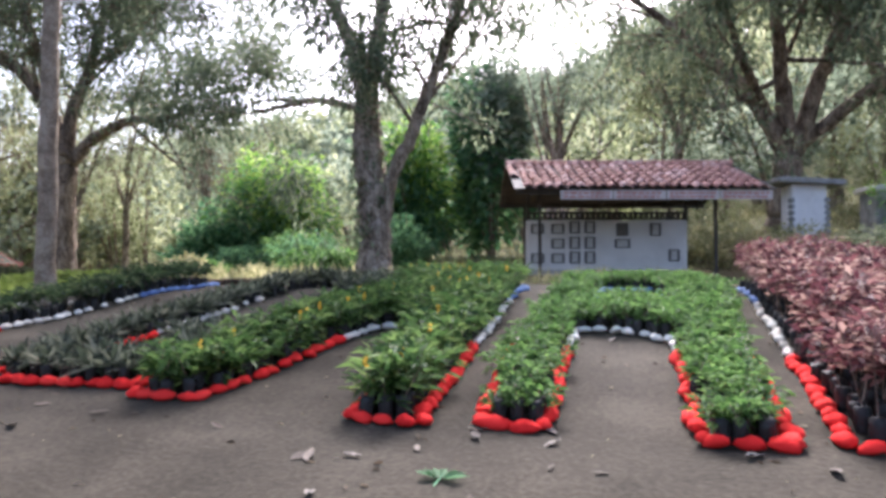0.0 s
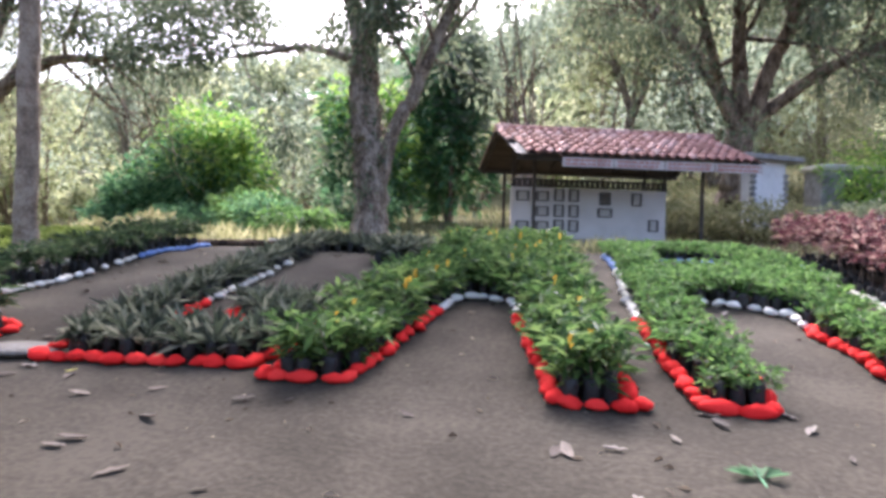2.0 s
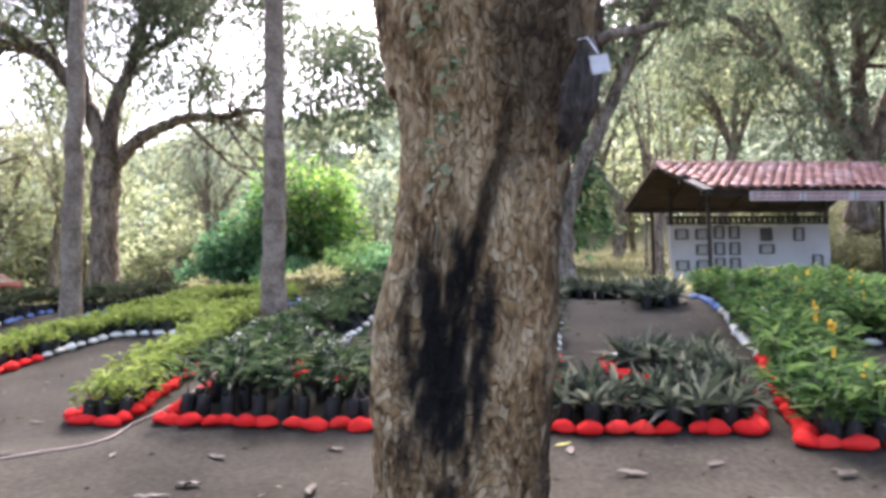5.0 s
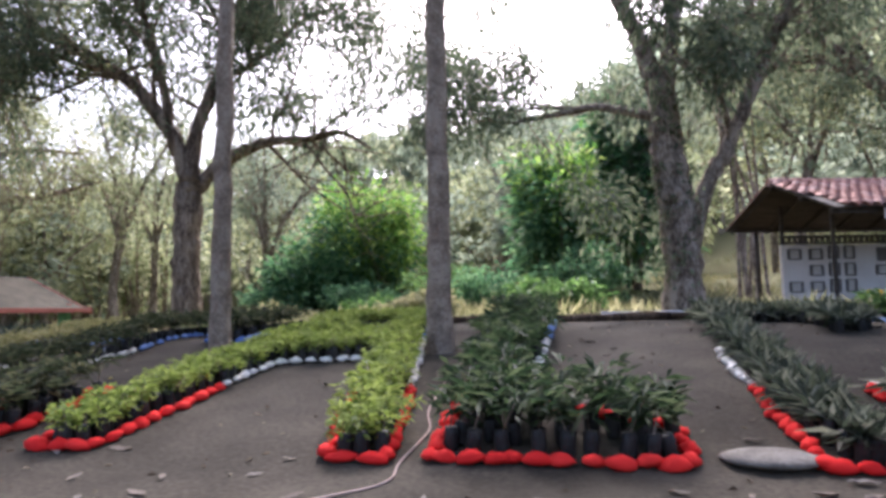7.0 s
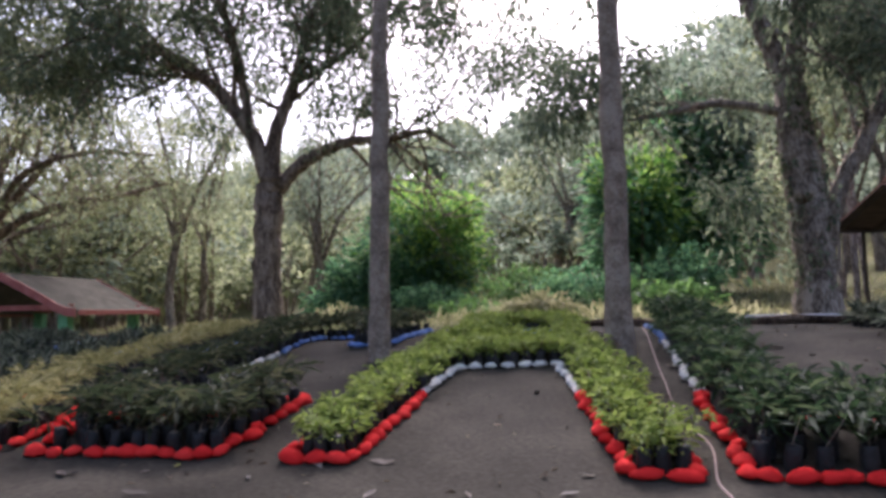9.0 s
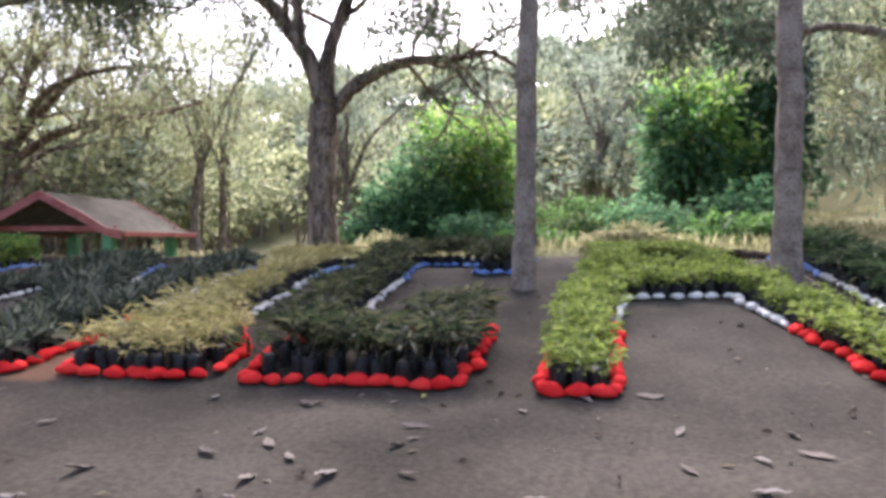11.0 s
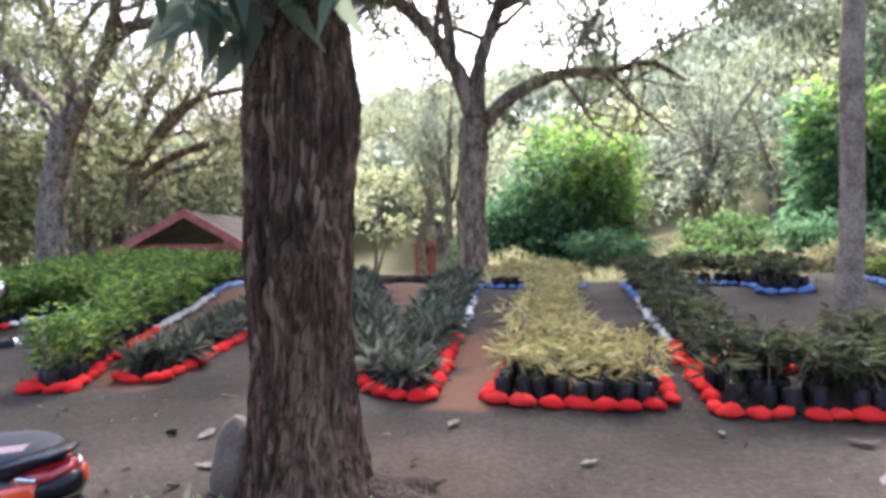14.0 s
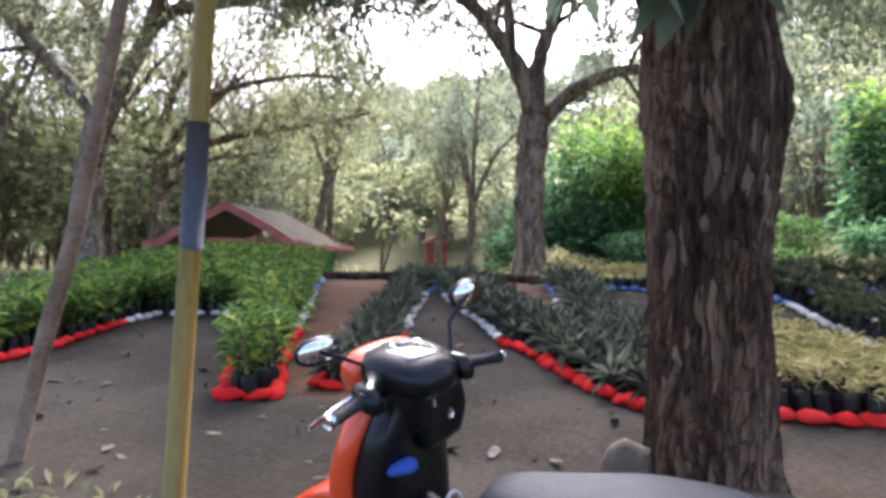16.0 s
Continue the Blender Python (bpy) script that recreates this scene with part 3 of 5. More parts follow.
# ---- trees ----
def grow(tips, sticks, start, way, length, radius, depth, spread_, droop):
    """One branch and its twigs; adds tubes to sticks and leaf places to tips."""
    n = 5
    pts, d = [np.array(start)], np.array(way) / np.linalg.norm(way)
    for k in range(n):
        d = d + rng.normal(0, 0.16, 3) + np.array([0, 0, droop])
        d /= np.linalg.norm(d)
        pts.append(pts[-1] + d * length / n)
    sticks.append((np.array(pts), np.linspace(radius, radius * 0.35, n + 1)))
    if depth == 0:
        tips.extend(pts[2:])
        return
    for k in range(rng.integers(3, 5)):
        i = rng.integers(2, n + 1)
        w = d + rng.normal(0, spread_, 3)
        grow(tips, sticks, pts[i], w, length * rng.uniform(0.5, 0.75), radius * 0.5, depth - 1, spread_, droop)
    tips.extend(pts[-1:])


def tree(label, limbs, bark, leaf, per_limb=5, twig=2.2, depth=2, leaves=26, leaf_size=0.2, cloud=0.5, slim=0.32, bare=0.35, droop=0.02, sides=14, name="tree", crown_only_above=0.0):
    """A tree from its main limbs (rows x, y, z, radius); twigs and leaves grow from them."""
    base = np.array(limbs[0][0][:3])
    thing = tagged(new(name), label, "tree")
    thing.location = base
    tips, sticks = [], []
    tv, tf, n = [], [], 0
    for k, limb in enumerate(limbs):
        c = bend(limb, 7)
        r = c[:, 3].copy()
        if k == 0:
            r *= 1 + 0.3 * np.exp(-np.linspace(0, 6, len(r)) * 2.2)
        c[:, :3] += rng.normal(0, 1, (len(c), 3)) * r[:, None] * 0.08 * (np.linspace(0, 1, len(c)) > 0.05)[:, None]
        v, f, _, _ = tube_arrays(c[:, :3] - base, r, sides, wob=0.05, caps=False)
        tv.append(v)
        tf.append(f + n)
        n += len(v)
        if k == 0 and len(limbs) > 1:
            continue
        for j in range(per_limb):
            i = int(len(c) * (bare + (1 - bare) * (j + rng.random()) / per_limb)) if j < per_limb - 1 else len(c) - 1
            i = min(i, len(c) - 1)
            if c[i, 2] < crown_only_above:
                continue
            way = (c[i, :3] - c[max(0, i - 3), :3])
            way = way / (np.linalg.norm(way) + 1e-6) * 0.6 + rng.normal(0, 0.7, 3) + np.array([0, 0, 0.15])
            grow(tips, sticks, c[i, :3] - base, way, twig * rng.uniform(0.7, 1.3), max(0.02, r[i] * 0.45), depth, 0.75, droop)
    quads("trunk", np.concatenate(tv), np.concatenate(tf), bark, thing, smooth=True)
    sv, sf, n = [], [], 0
    for p, r in sticks:
        v, f, _, _ = tube_arrays(p, r, 5, caps=False)
        sv.append(v)
        sf.append(f + n)
        n += len(v)
    if sv:
        tagged(quads("branchwork", np.concatenate(sv), np.concatenate(sf), bark, thing, smooth=True), kind="stuff")
    if leaves and tips:
        t = np.array(tips)
        t = t[t[:, 2] + base[2] > crown_only_above - 0.4]
        B = np.repeat(t, leaves, axis=0)
        off = ball_points(len(B)) * (rng.random(len(B)) ** 0.5)[:, None] * cloud
        D = off / (cloud + 1e-6) + ball_points(len(B)) * 0.5 + np.array([0, 0, -0.35])
        L = leaf_size * rng.uniform(0.6, 1.3, len(B))
        v, f = leaf_arrays(B + off, D, L, L * slim)
        tagged(quads("crown", v, f, leaf, thing), kind="stuff")
    return thing


def g(x, y):
    return on_land(x, y) - 0.06


tree("large spreading mango tree with a forked dark trunk",
     [[(-19.85, 19, g(-19.85, 19), 0.5), (-19.9, 19, 2.2, 0.42), (-19.92, 19, 3.7, 0.4), (-19.85, 19, 5.0, 0.42), (-19.78, 19, 5.7, 0.38)],
      [(-19.8, 19, 5.4, 0.26), (-20.47, 18.9, 7.17, 0.24), (-21.66, 18.7, 8.7, 0.2), (-23.5, 18.3, 10.0, 0.15), (-25.6, 18, 10.9, 0.08)],
      [(-19.78, 19, 5.4, 0.26), (-19.7, 19.1, 7.1, 0.22), (-19.2, 19.4, 8.85, 0.18), (-18.85, 19.6, 10.6, 0.13), (-18.4, 20, 12.4, 0.07)],
      [(-19.75, 19, 5.2, 0.22), (-18.77, 19.2, 6.2, 0.2), (-17.5, 19.4, 6.75, 0.16), (-16.1, 19.4, 6.75, 0.12), (-15.0, 19.3, 6.85, 0.08), (-14.1, 19.3, 6.3, 0.05)],
      [(-20.47, 18.9, 7.1, 0.17), (-20.6, 18.6, 8.95, 0.14), (-20.93, 18, 10.8, 0.1), (-21.4, 17, 12.5, 0.06)],
      [(-19.2, 19.4, 8.8, 0.13), (-17.5, 19.2, 9.4, 0.1), (-16.1, 19, 10.3, 0.07), (-14.6, 18.6, 10.4, 0.04)]],
     BARK, MANGO, per_limb=14, twig=3.0, leaves=17, leaf_size=0.21, cloud=0.6, crown_only_above=6.6)
tall = tree("tall grey mango tree with a leaning second stem",
     [[(-6.1, 14.5, g(-6.1, 14.5), 0.38), (-6.14, 14.5, 2.5, 0.35), (-6.2, 14.5, 3.6, 0.36), (-6.3, 14.5, 4.6, 0.33), (-6.35, 14.5, 5.8, 0.27)],
      [(-5.95, 14.5, 2.6, 0.18), (-5.66, 14.4, 3.7, 0.16), (-5.25, 14.4, 4.45, 0.15), (-4.94, 14.3, 5.15, 0.13), (-4.28, 14.2, 6.6, 0.11), (-3.7, 14, 7.9, 0.07)],
      [(-6.35, 14.5, 5.5, 0.22), (-6.64, 14.5, 6.6, 0.19), (-7.0, 14.4, 7.5, 0.15), (-7.6, 14.3, 8.8, 0.1), (-8.3, 14, 10, 0.06)],
      [(-6.35, 14.5, 5.5, 0.2), (-6.14, 14.6, 6.7, 0.17), (-5.95, 14.7, 8.1, 0.13), (-5.7, 15, 10, 0.07)],
      [(-6.4, 14.5, 5.3, 0.1), (-7.67, 14.5, 5.6, 0.08), (-8.6, 14.5, 5.5, 0.06), (-9.4, 14.5, 5.4, 0.03)]],
     BARK_GREY, MANGO, per_limb=8, twig=1.9, leaves=11, leaf_size=0.2, cloud=0.5, bare=0.4)
tree("broad dark mango tree behind the tiled shelter",
     [[(4.5, 27, g(4.5, 27), 0.6), (4.53, 27, 4.2, 0.5), (4.66, 27, 5.9, 0.5)],
      [(4.66, 27, 5.6, 0.36), (3.5, 26.6, 7.65, 0.3), (1.85, 26.4, 9.4, 0.22), (0.2, 26, 10.9, 0.13), (-1.0, 26, 11.8, 0.06)],
      [(4.66, 27, 5.6, 0.34), (4.4, 26.4, 8.0, 0.27), (4.1, 25.5, 10.2, 0.2), (3.7, 24.5, 12.9, 0.1)],
      [(4.8, 27, 5.6, 0.34), (5.5, 26.4, 8.0, 0.27), (6.2, 25.4, 10.2, 0.2), (6.6, 24, 12.8, 0.1)],
      [(5.0, 27, 6.0, 0.25), (7, 26, 7.6, 0.2), (9.5, 25, 8.6, 0.14), (12, 24, 9.0, 0.07)],
      [(3.8, 26.6, 7.4, 0.2), (3, 25, 8.6, 0.16), (2.5, 24, 9.6, 0.1), (2, 23, 10.4, 0.05)]],
     BARK, MANGO, per_limb=9, twig=3.2, leaves=13, leaf_size=0.27, cloud=0.7)
tree("spreading grey-limbed tree beside the pavilion",
     [[(-33.7, 18, g(-33.7, 18), 0.55), (-33.8, 18, 3.2, 0.45), (-33.6, 18, 4.7, 0.42), (-33.3, 18, 6, 0.42)],
      [(-33.3, 18, 5.8, 0.28), (-35.1, 17.8, 7.5, 0.24), (-36.8, 17.5, 9.5, 0.18), (-37.6, 17, 11.4, 0.1)],
      [(-33.2, 18, 5.8, 0.28), (-33.04, 17.8, 7.9, 0.24), (-33.8, 17.5, 9.8, 0.18), (-34.5, 17, 11.9, 0.1)],
      [(-33.2, 18, 5.7, 0.3), (-31.75, 17.8, 7.8, 0.24), (-30.6, 17.6, 8.7, 0.2), (-28.5, 17.4, 8.8, 0.15), (-26.3, 17.2, 8.8, 0.08), (-23, 17, 9.2, 0.04)],
      [(-31.7, 17.8, 7.7, 0.2), (-30.4, 17, 9.5, 0.15), (-29, 16, 11, 0.08)]],
     BARK_GREY, GREYLEAF, per_limb=11, twig=3.0, leaves=13, leaf_size=0.24, cloud=0.6)
tree("pale half-bare tree with many thin level boughs",
     [[(-35.6, 24, g(-35.6, 24), 0.5), (-35.7, 24, 5.0, 0.36), (-35.9, 24, 6.4, 0.32)],
      [(-35.8, 24, 5.4, 0.2), (-33.4, 23.6, 7.2, 0.15), (-31.3, 23.2, 8.5, 0.07)],
      [(-35.7, 24, 4.9, 0.2), (-32.6, 23.5, 6.0, 0.15), (-28.7, 23, 6.3, 0.1), (-26, 22.6, 6.6, 0.05)],
      [(-35.9, 24, 6.2, 0.2), (-37.6, 23.6, 8.0, 0.15), (-39.6, 23, 9.1, 0.07)],
      [(-35.9, 24, 6.1, 0.2), (-34.9, 24, 8.5, 0.15), (-33.5, 24, 10, 0.07)],
      [(-35.7, 24, 4.0, 0.14), (-33, 22.8, 5.0, 0.1), (-29.5, 22, 5.2, 0.05)],
      [(-35.7, 24, 5.2, 0.16), (-32.5, 22.4, 7.3, 0.12), (-28.5, 21.4, 7.7, 0.08), (-25.5, 21, 7.3, 0.04)],
      [(-35.8, 24, 5.6, 0.16), (-38.5, 22.8, 6.6, 0.12), (-42, 22, 6.9, 0.06)]],
     BARK, OLIVE, per_limb=8, twig=2.6, leaves=3, leaf_size=0.2, cloud=0.5, bare=0.25)
for bx, by, rad, hi, lean in ((-9.84, 9.05, 0.15, 10.5, 0.05), (-12.95, 9.0, 0.13, 11.0, 0.1)):
    z0 = g(bx, by)
    tree("slender straight grey trunk rising from the beds", [[(bx, by, z0, rad), (bx + lean * 0.3, by, z0 + 2, rad), (bx + lean * 0.7, by, z0 + 5, rad * 0.85), (bx + lean, by, z0 + 8, rad * 0.7), (bx + lean, by, hi, rad * 0.5)],
          [(bx + lean, by, hi - 2.5, 0.06), (bx + 0.8, by - 0.4, hi - 1.5, 0.05), (bx + 1.6, by - 1, hi - 0.8, 0.03)], [(bx + lean, by, hi - 1.5, 0.06), (bx - 0.8, by + 0.4, hi, 0.05), (bx - 1.6, by + 1, hi + 0.8, 0.03)]],
         POLEBARK, MANGO, per_limb=4, twig=1.2, depth=1, leaves=16, leaf_size=0.2, cloud=0.4, name="slender_tree")


def trunk_block(name, thing, rings, material, sides=56, hole=None, flute=0.0):
    """A thick near trunk: rows z, centre x, half-width, depth centre y; ridged bark relief."""
    rows = bend(rings, 16)
    th = np.linspace(0, 2 * np.pi, sides, endpoint=False)
    V, char_shade = [], []
    for z, cx, hw, cy in rows:
        for a in th:
            r = hw * (1 + 0.07 * noise.noise(Vector((math.cos(a) * 2.2, math.sin(a) * 2.2, z * 0.8))) + 0.05 * noise.noise(Vector((a * 3.0, z * 1.1, 4))))
            r += 0.028 * noise.noise(Vector((math.cos(a) * 7, math.sin(a) * 7, z * 2.2))) + 0.016 * noise.noise(Vector((math.cos(a) * 16, math.sin(a) * 16, z * 9))) + 0.008 * noise.noise(Vector((math.cos(a) * 34, math.sin(a) * 34, z * 22)))
            r += flute * noise.noise(Vector((math.cos(a) * 4.2, math.sin(a) * 4.2, z * 0.35)))
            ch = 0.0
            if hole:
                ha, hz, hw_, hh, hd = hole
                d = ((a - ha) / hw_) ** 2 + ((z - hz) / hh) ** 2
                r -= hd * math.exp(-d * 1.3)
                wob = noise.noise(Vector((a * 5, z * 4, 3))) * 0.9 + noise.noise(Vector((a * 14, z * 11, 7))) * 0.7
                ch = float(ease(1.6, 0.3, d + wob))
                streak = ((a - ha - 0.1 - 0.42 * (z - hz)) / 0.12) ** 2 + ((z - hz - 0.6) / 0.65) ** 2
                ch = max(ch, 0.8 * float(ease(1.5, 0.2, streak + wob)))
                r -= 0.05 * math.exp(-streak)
                # right flank blackened by angle: its shade against the sky, put into the colour
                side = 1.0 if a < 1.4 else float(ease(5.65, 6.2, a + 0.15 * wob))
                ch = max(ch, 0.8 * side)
                # damp bark at the upper right, its shade coloured in as well
                damp_shade = ((a - 5.35) / 0.6) ** 2 + ((z - 2.4) / 0.5) ** 2
                ch = max(ch, 0.75 * float(ease(1.5, 0.2, damp_shade + wob * 0.6)))
            char_shade.append(ch)
            V.append((cx + r * math.cos(a), cy + r * math.sin(a) * 0.95, z))
    n = len(rows)
    F = [(i * sides + j, i * sides + (j + 1) % sides, (i + 1) * sides + (j + 1) % sides, (i + 1) * sides + j) for i in range(n - 1) for j in range(sides)]
    o = np.array(thing.location)
    ob = shape(name, np.array(V) - o, F, material, thing, smooth=True)
    a = ob.data.attributes.new("char_shade", "FLOAT", "POINT")
    a.data.foreach_set("value", np.array(char_shade, np.float32))
    return ob


def sprays(thing, at, n, length, width, material, name="leaves", reach=0.3):
    o = np.array(thing.location)
    B = np.repeat(np.array(at) - o, n, axis=0) + rng.normal(0, reach * 0.4, (len(at) * n, 3))
    D = ball_points(len(B)) + np.array([0, 0, -0.5])
    v, f = leaf_arrays(B, D, length * rng.uniform(0.6, 1.2, len(B)), width * rng.uniform(0.8, 1.2, len(B)))
    return tagged(quads(name, v, f, material, thing), kind="stuff")


def old_bark():
    m = surface("old_bark", [(0.07, 0.04, 0.016), (0.36, 0.22, 0.1), (0.62, 0.44, 0.24)], 4.0, 0.95, 1.0, 34, stretch=(1, 1, 0.5), spec=0.2, tight=0.09, deep=0.07)
    n, link = m.node_tree.nodes, m.node_tree.links.new
    # this attribute blackens the hollow and also the shaded right flank
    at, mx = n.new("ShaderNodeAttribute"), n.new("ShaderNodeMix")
    at.attribute_name, mx.data_type = "char_shade", "RGBA"
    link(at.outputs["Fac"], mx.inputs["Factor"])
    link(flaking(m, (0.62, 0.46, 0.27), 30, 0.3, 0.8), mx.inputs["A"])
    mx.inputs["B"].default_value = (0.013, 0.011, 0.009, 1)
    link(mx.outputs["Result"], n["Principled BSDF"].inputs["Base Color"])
    return m


BARK_OLD = old_bark()
# damp right stem and knob; the dark colour also holds their shade
BARK_DAMP_SHADE = surface("damp_shaded_bark", [(0.022, 0.017, 0.014), (0.07, 0.055, 0.044), (0.16, 0.13, 0.105)], 6, 0.8, 1.0, 30, stretch=(1, 1, 0.5), spec=0.3, tight=0.08, deep=0.05)
BIGLEAF = foliage("big_leaf", (0.06, 0.09, 0.055), (0.11, 0.15, 0.095), (0.21, 0.26, 0.17))
knot = tagged(new("tree"), "thick old trunk with flaking brown bark and a hollow", "tree")
knot.location = (-6.17, 2.95, g(-6.17, 2.95))
z0 = g(-6.17, 2.95)
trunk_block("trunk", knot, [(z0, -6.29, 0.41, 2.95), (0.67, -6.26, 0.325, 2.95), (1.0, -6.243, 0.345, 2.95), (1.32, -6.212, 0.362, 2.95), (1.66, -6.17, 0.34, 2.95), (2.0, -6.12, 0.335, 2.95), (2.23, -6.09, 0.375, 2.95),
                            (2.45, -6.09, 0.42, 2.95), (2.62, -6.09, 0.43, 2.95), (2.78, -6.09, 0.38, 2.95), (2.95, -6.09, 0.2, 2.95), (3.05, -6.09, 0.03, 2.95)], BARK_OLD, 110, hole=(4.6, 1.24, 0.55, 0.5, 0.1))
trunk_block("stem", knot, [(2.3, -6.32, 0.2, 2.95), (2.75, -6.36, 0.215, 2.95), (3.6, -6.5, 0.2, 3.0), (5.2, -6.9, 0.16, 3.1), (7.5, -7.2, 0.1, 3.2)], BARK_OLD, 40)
trunk_block("stem", knot, [(2.2, -5.95, 0.19, 2.95), (2.75, -5.88, 0.195, 2.95), (3.6, -5.66, 0.18, 2.9), (5.2, -5.2, 0.16, 2.8), (7.5, -4.8, 0.1, 2.7)], BARK_DAMP_SHADE, 40)
trunk_block("knob", knot, [(1.98, -5.86, 0.06, 2.9), (2.14, -5.84, 0.14, 2.88), (2.32, -5.82, 0.16, 2.88), (2.5, -5.84, 0.13, 2.88), (2.66, -5.86, 0.05, 2.9)], BARK_DAMP_SHADE, 40)
tube("bough", [(-5.78, 2.95, 2.42), (-5.6, 3.0, 2.5), (-5.38, 3.1, 2.56)], [0.032, 0.022, 0.012], BARK, knot, 8)
for k in list(knot.children):
    if k.name.startswith("bough"):
        k.location = -Vector(knot.location)
sprays(knot, [(-6.25 + 0.04 * rng.normal(), 2.56, 1.9 + 0.1 * i) for i in range(8)], 7, 0.05, 0.035, GREYLEAF, "creeper", 0.06)

pillar = tagged(new("tree"), "upright reddish brown trunk with broad leaves at the top", "tree")
z0 = g(-17.02, 3.35)
pillar.location = (-17.02, 3.35, z0)
trunk_block("trunk", pillar, [(z0 - 0.05, -17.0, 0.42, 3.35), (0.5, -17.03, 0.315, 3.35), (0.97, -17.045, 0.272, 3.35), (1.504, -17.06, 0.27, 3.35), (1.994, -17.05, 0.29, 3.35), (2.243, -17.05, 0.315, 3.35), (2.501, -17.06, 0.29, 3.35), (2.75, -17.07, 0.26, 3.35), (3.106, -17.07, 0.23, 3.35), (4.174, -17.05, 0.18, 3.35), (5.954, -16.87, 0.116, 3.35)], BARK_RED, 90, flute=0.045)
trunk_block("stem", pillar, [(2.617, -17.228, 0.089, 3.35), (3.017, -17.398, 0.102, 3.35), (3.907, -17.673, 0.089, 3.35), (5.509, -18.118, 0.053, 3.35)], BARK_RED, 22)
sprays(pillar, [(-17.3, 3.0, 2.85), (-17.12, 2.98, 2.82), (-16.95, 3.0, 2.87), (-17.45, 3.0, 2.8), (-17.15, 2.95, 2.95), (-16.8, 3.1, 2.9), (-17.6, 3.1, 2.95), (-17.0, 2.95, 3.0), (-17.7, 3.1, 2.85), (-17.35, 2.95, 3.0)], 6, 0.34, 0.13, BIGLEAF, reach=0.22)
for tx, ty in ((-6.1, 3.0), (-17.0, 3.35)):
    crown = knot if tx > -10 else pillar
    pts = [(tx + rng.normal(0, 1.6), ty + rng.normal(0, 1.2), rng.uniform(6.0, 8.5)) for _ in range(60)]
    sprays(crown, pts, 30, 0.22, 0.07, MANGO, "crown", 1.0)
# the old tree at its full size, a little deeper in the yard
TREE_SIZE, TREE_FROM = 1.11, Vector((-5.295, 0.183, 1.543))
knot.location = TREE_FROM + TREE_SIZE * (Vector(knot.location) - TREE_FROM)
knot.scale = (TREE_SIZE,) * 3


sprays(tall, [(-6.15 + 0.42 * math.cos(a), 14.5 - 0.42 * abs(math.sin(a)), z) for a, z in zip(rng.uniform(0, 6.28, 46), rng.uniform(1.9, 5.6, 46))], 9, 0.16, 0.07, MANGO, "creeper", 0.22)


def bush(label, at, size, leaf, n, leaf_size, slim=0.4, name="bush", stems=7, shell=0.45, lit_leaf=None):
    """A leafy bush: stems and leaves gathered in uneven clumps."""
    thing = tagged(new(name), label, "bush")
    z0 = g(at[0], at[1])
    thing.location = (at[0], at[1], z0)
    s = np.array(size)
    clumps = ball_points(90) * (shell + (1 - shell) * rng.random((90, 1)) ** 0.6) * s * np.array([1, 1, 0.5]) * rng.uniform(0.75, 1.12, (90, 1)) + np.array([0, 0, s[2] * 0.5])
    B = clumps[rng.integers(0, 90, n)] + rng.normal(0, 0.13, (n, 3)) * s * np.array([1, 1, 0.55])
    B[:, 2] = np.maximum(B[:, 2], 0.05)
    D = (B - np.array([0, 0, s[2] * 0.4])) / s + ball_points(n) * 0.7 + np.array([0, 0, -0.2])
    L = leaf_size * rng.uniform(0.6, 1.3, n)
    # upper and right-hand leaves get a second, paler material: sunlight put into the colour
    lit_top = (B[:, 2] / s[2] + 0.35 * B[:, 0] / s[0] + rng.normal(0, 0.18, n) > 0.62) if lit_leaf else np.zeros(n, bool)
    for name_, m, pick in (("leaves", leaf, ~lit_top), ("young_leaves", lit_leaf, lit_top)):
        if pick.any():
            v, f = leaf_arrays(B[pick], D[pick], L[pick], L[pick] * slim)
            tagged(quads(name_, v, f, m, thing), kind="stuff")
    sv, sf = [], []
    for k in range(stems):
        a = rng.uniform(0, 6.28)
        tip = clumps[rng.integers(90)]
        v, f, _, _ = tube_arrays([(0.15 * math.cos(a), 0.15 * math.sin(a), -0.05), tip * np.array([0.5, 0.5, 0.55]), tip], [0.05, 0.035, 0.012], 6, caps=False)
        sf.append(f + sum(len(q) for q in sv))
        sv.append(v)
    quads("stemwork", np.concatenate(sv), np.concatenate(sf), BARK, thing, smooth=True)
    return thing


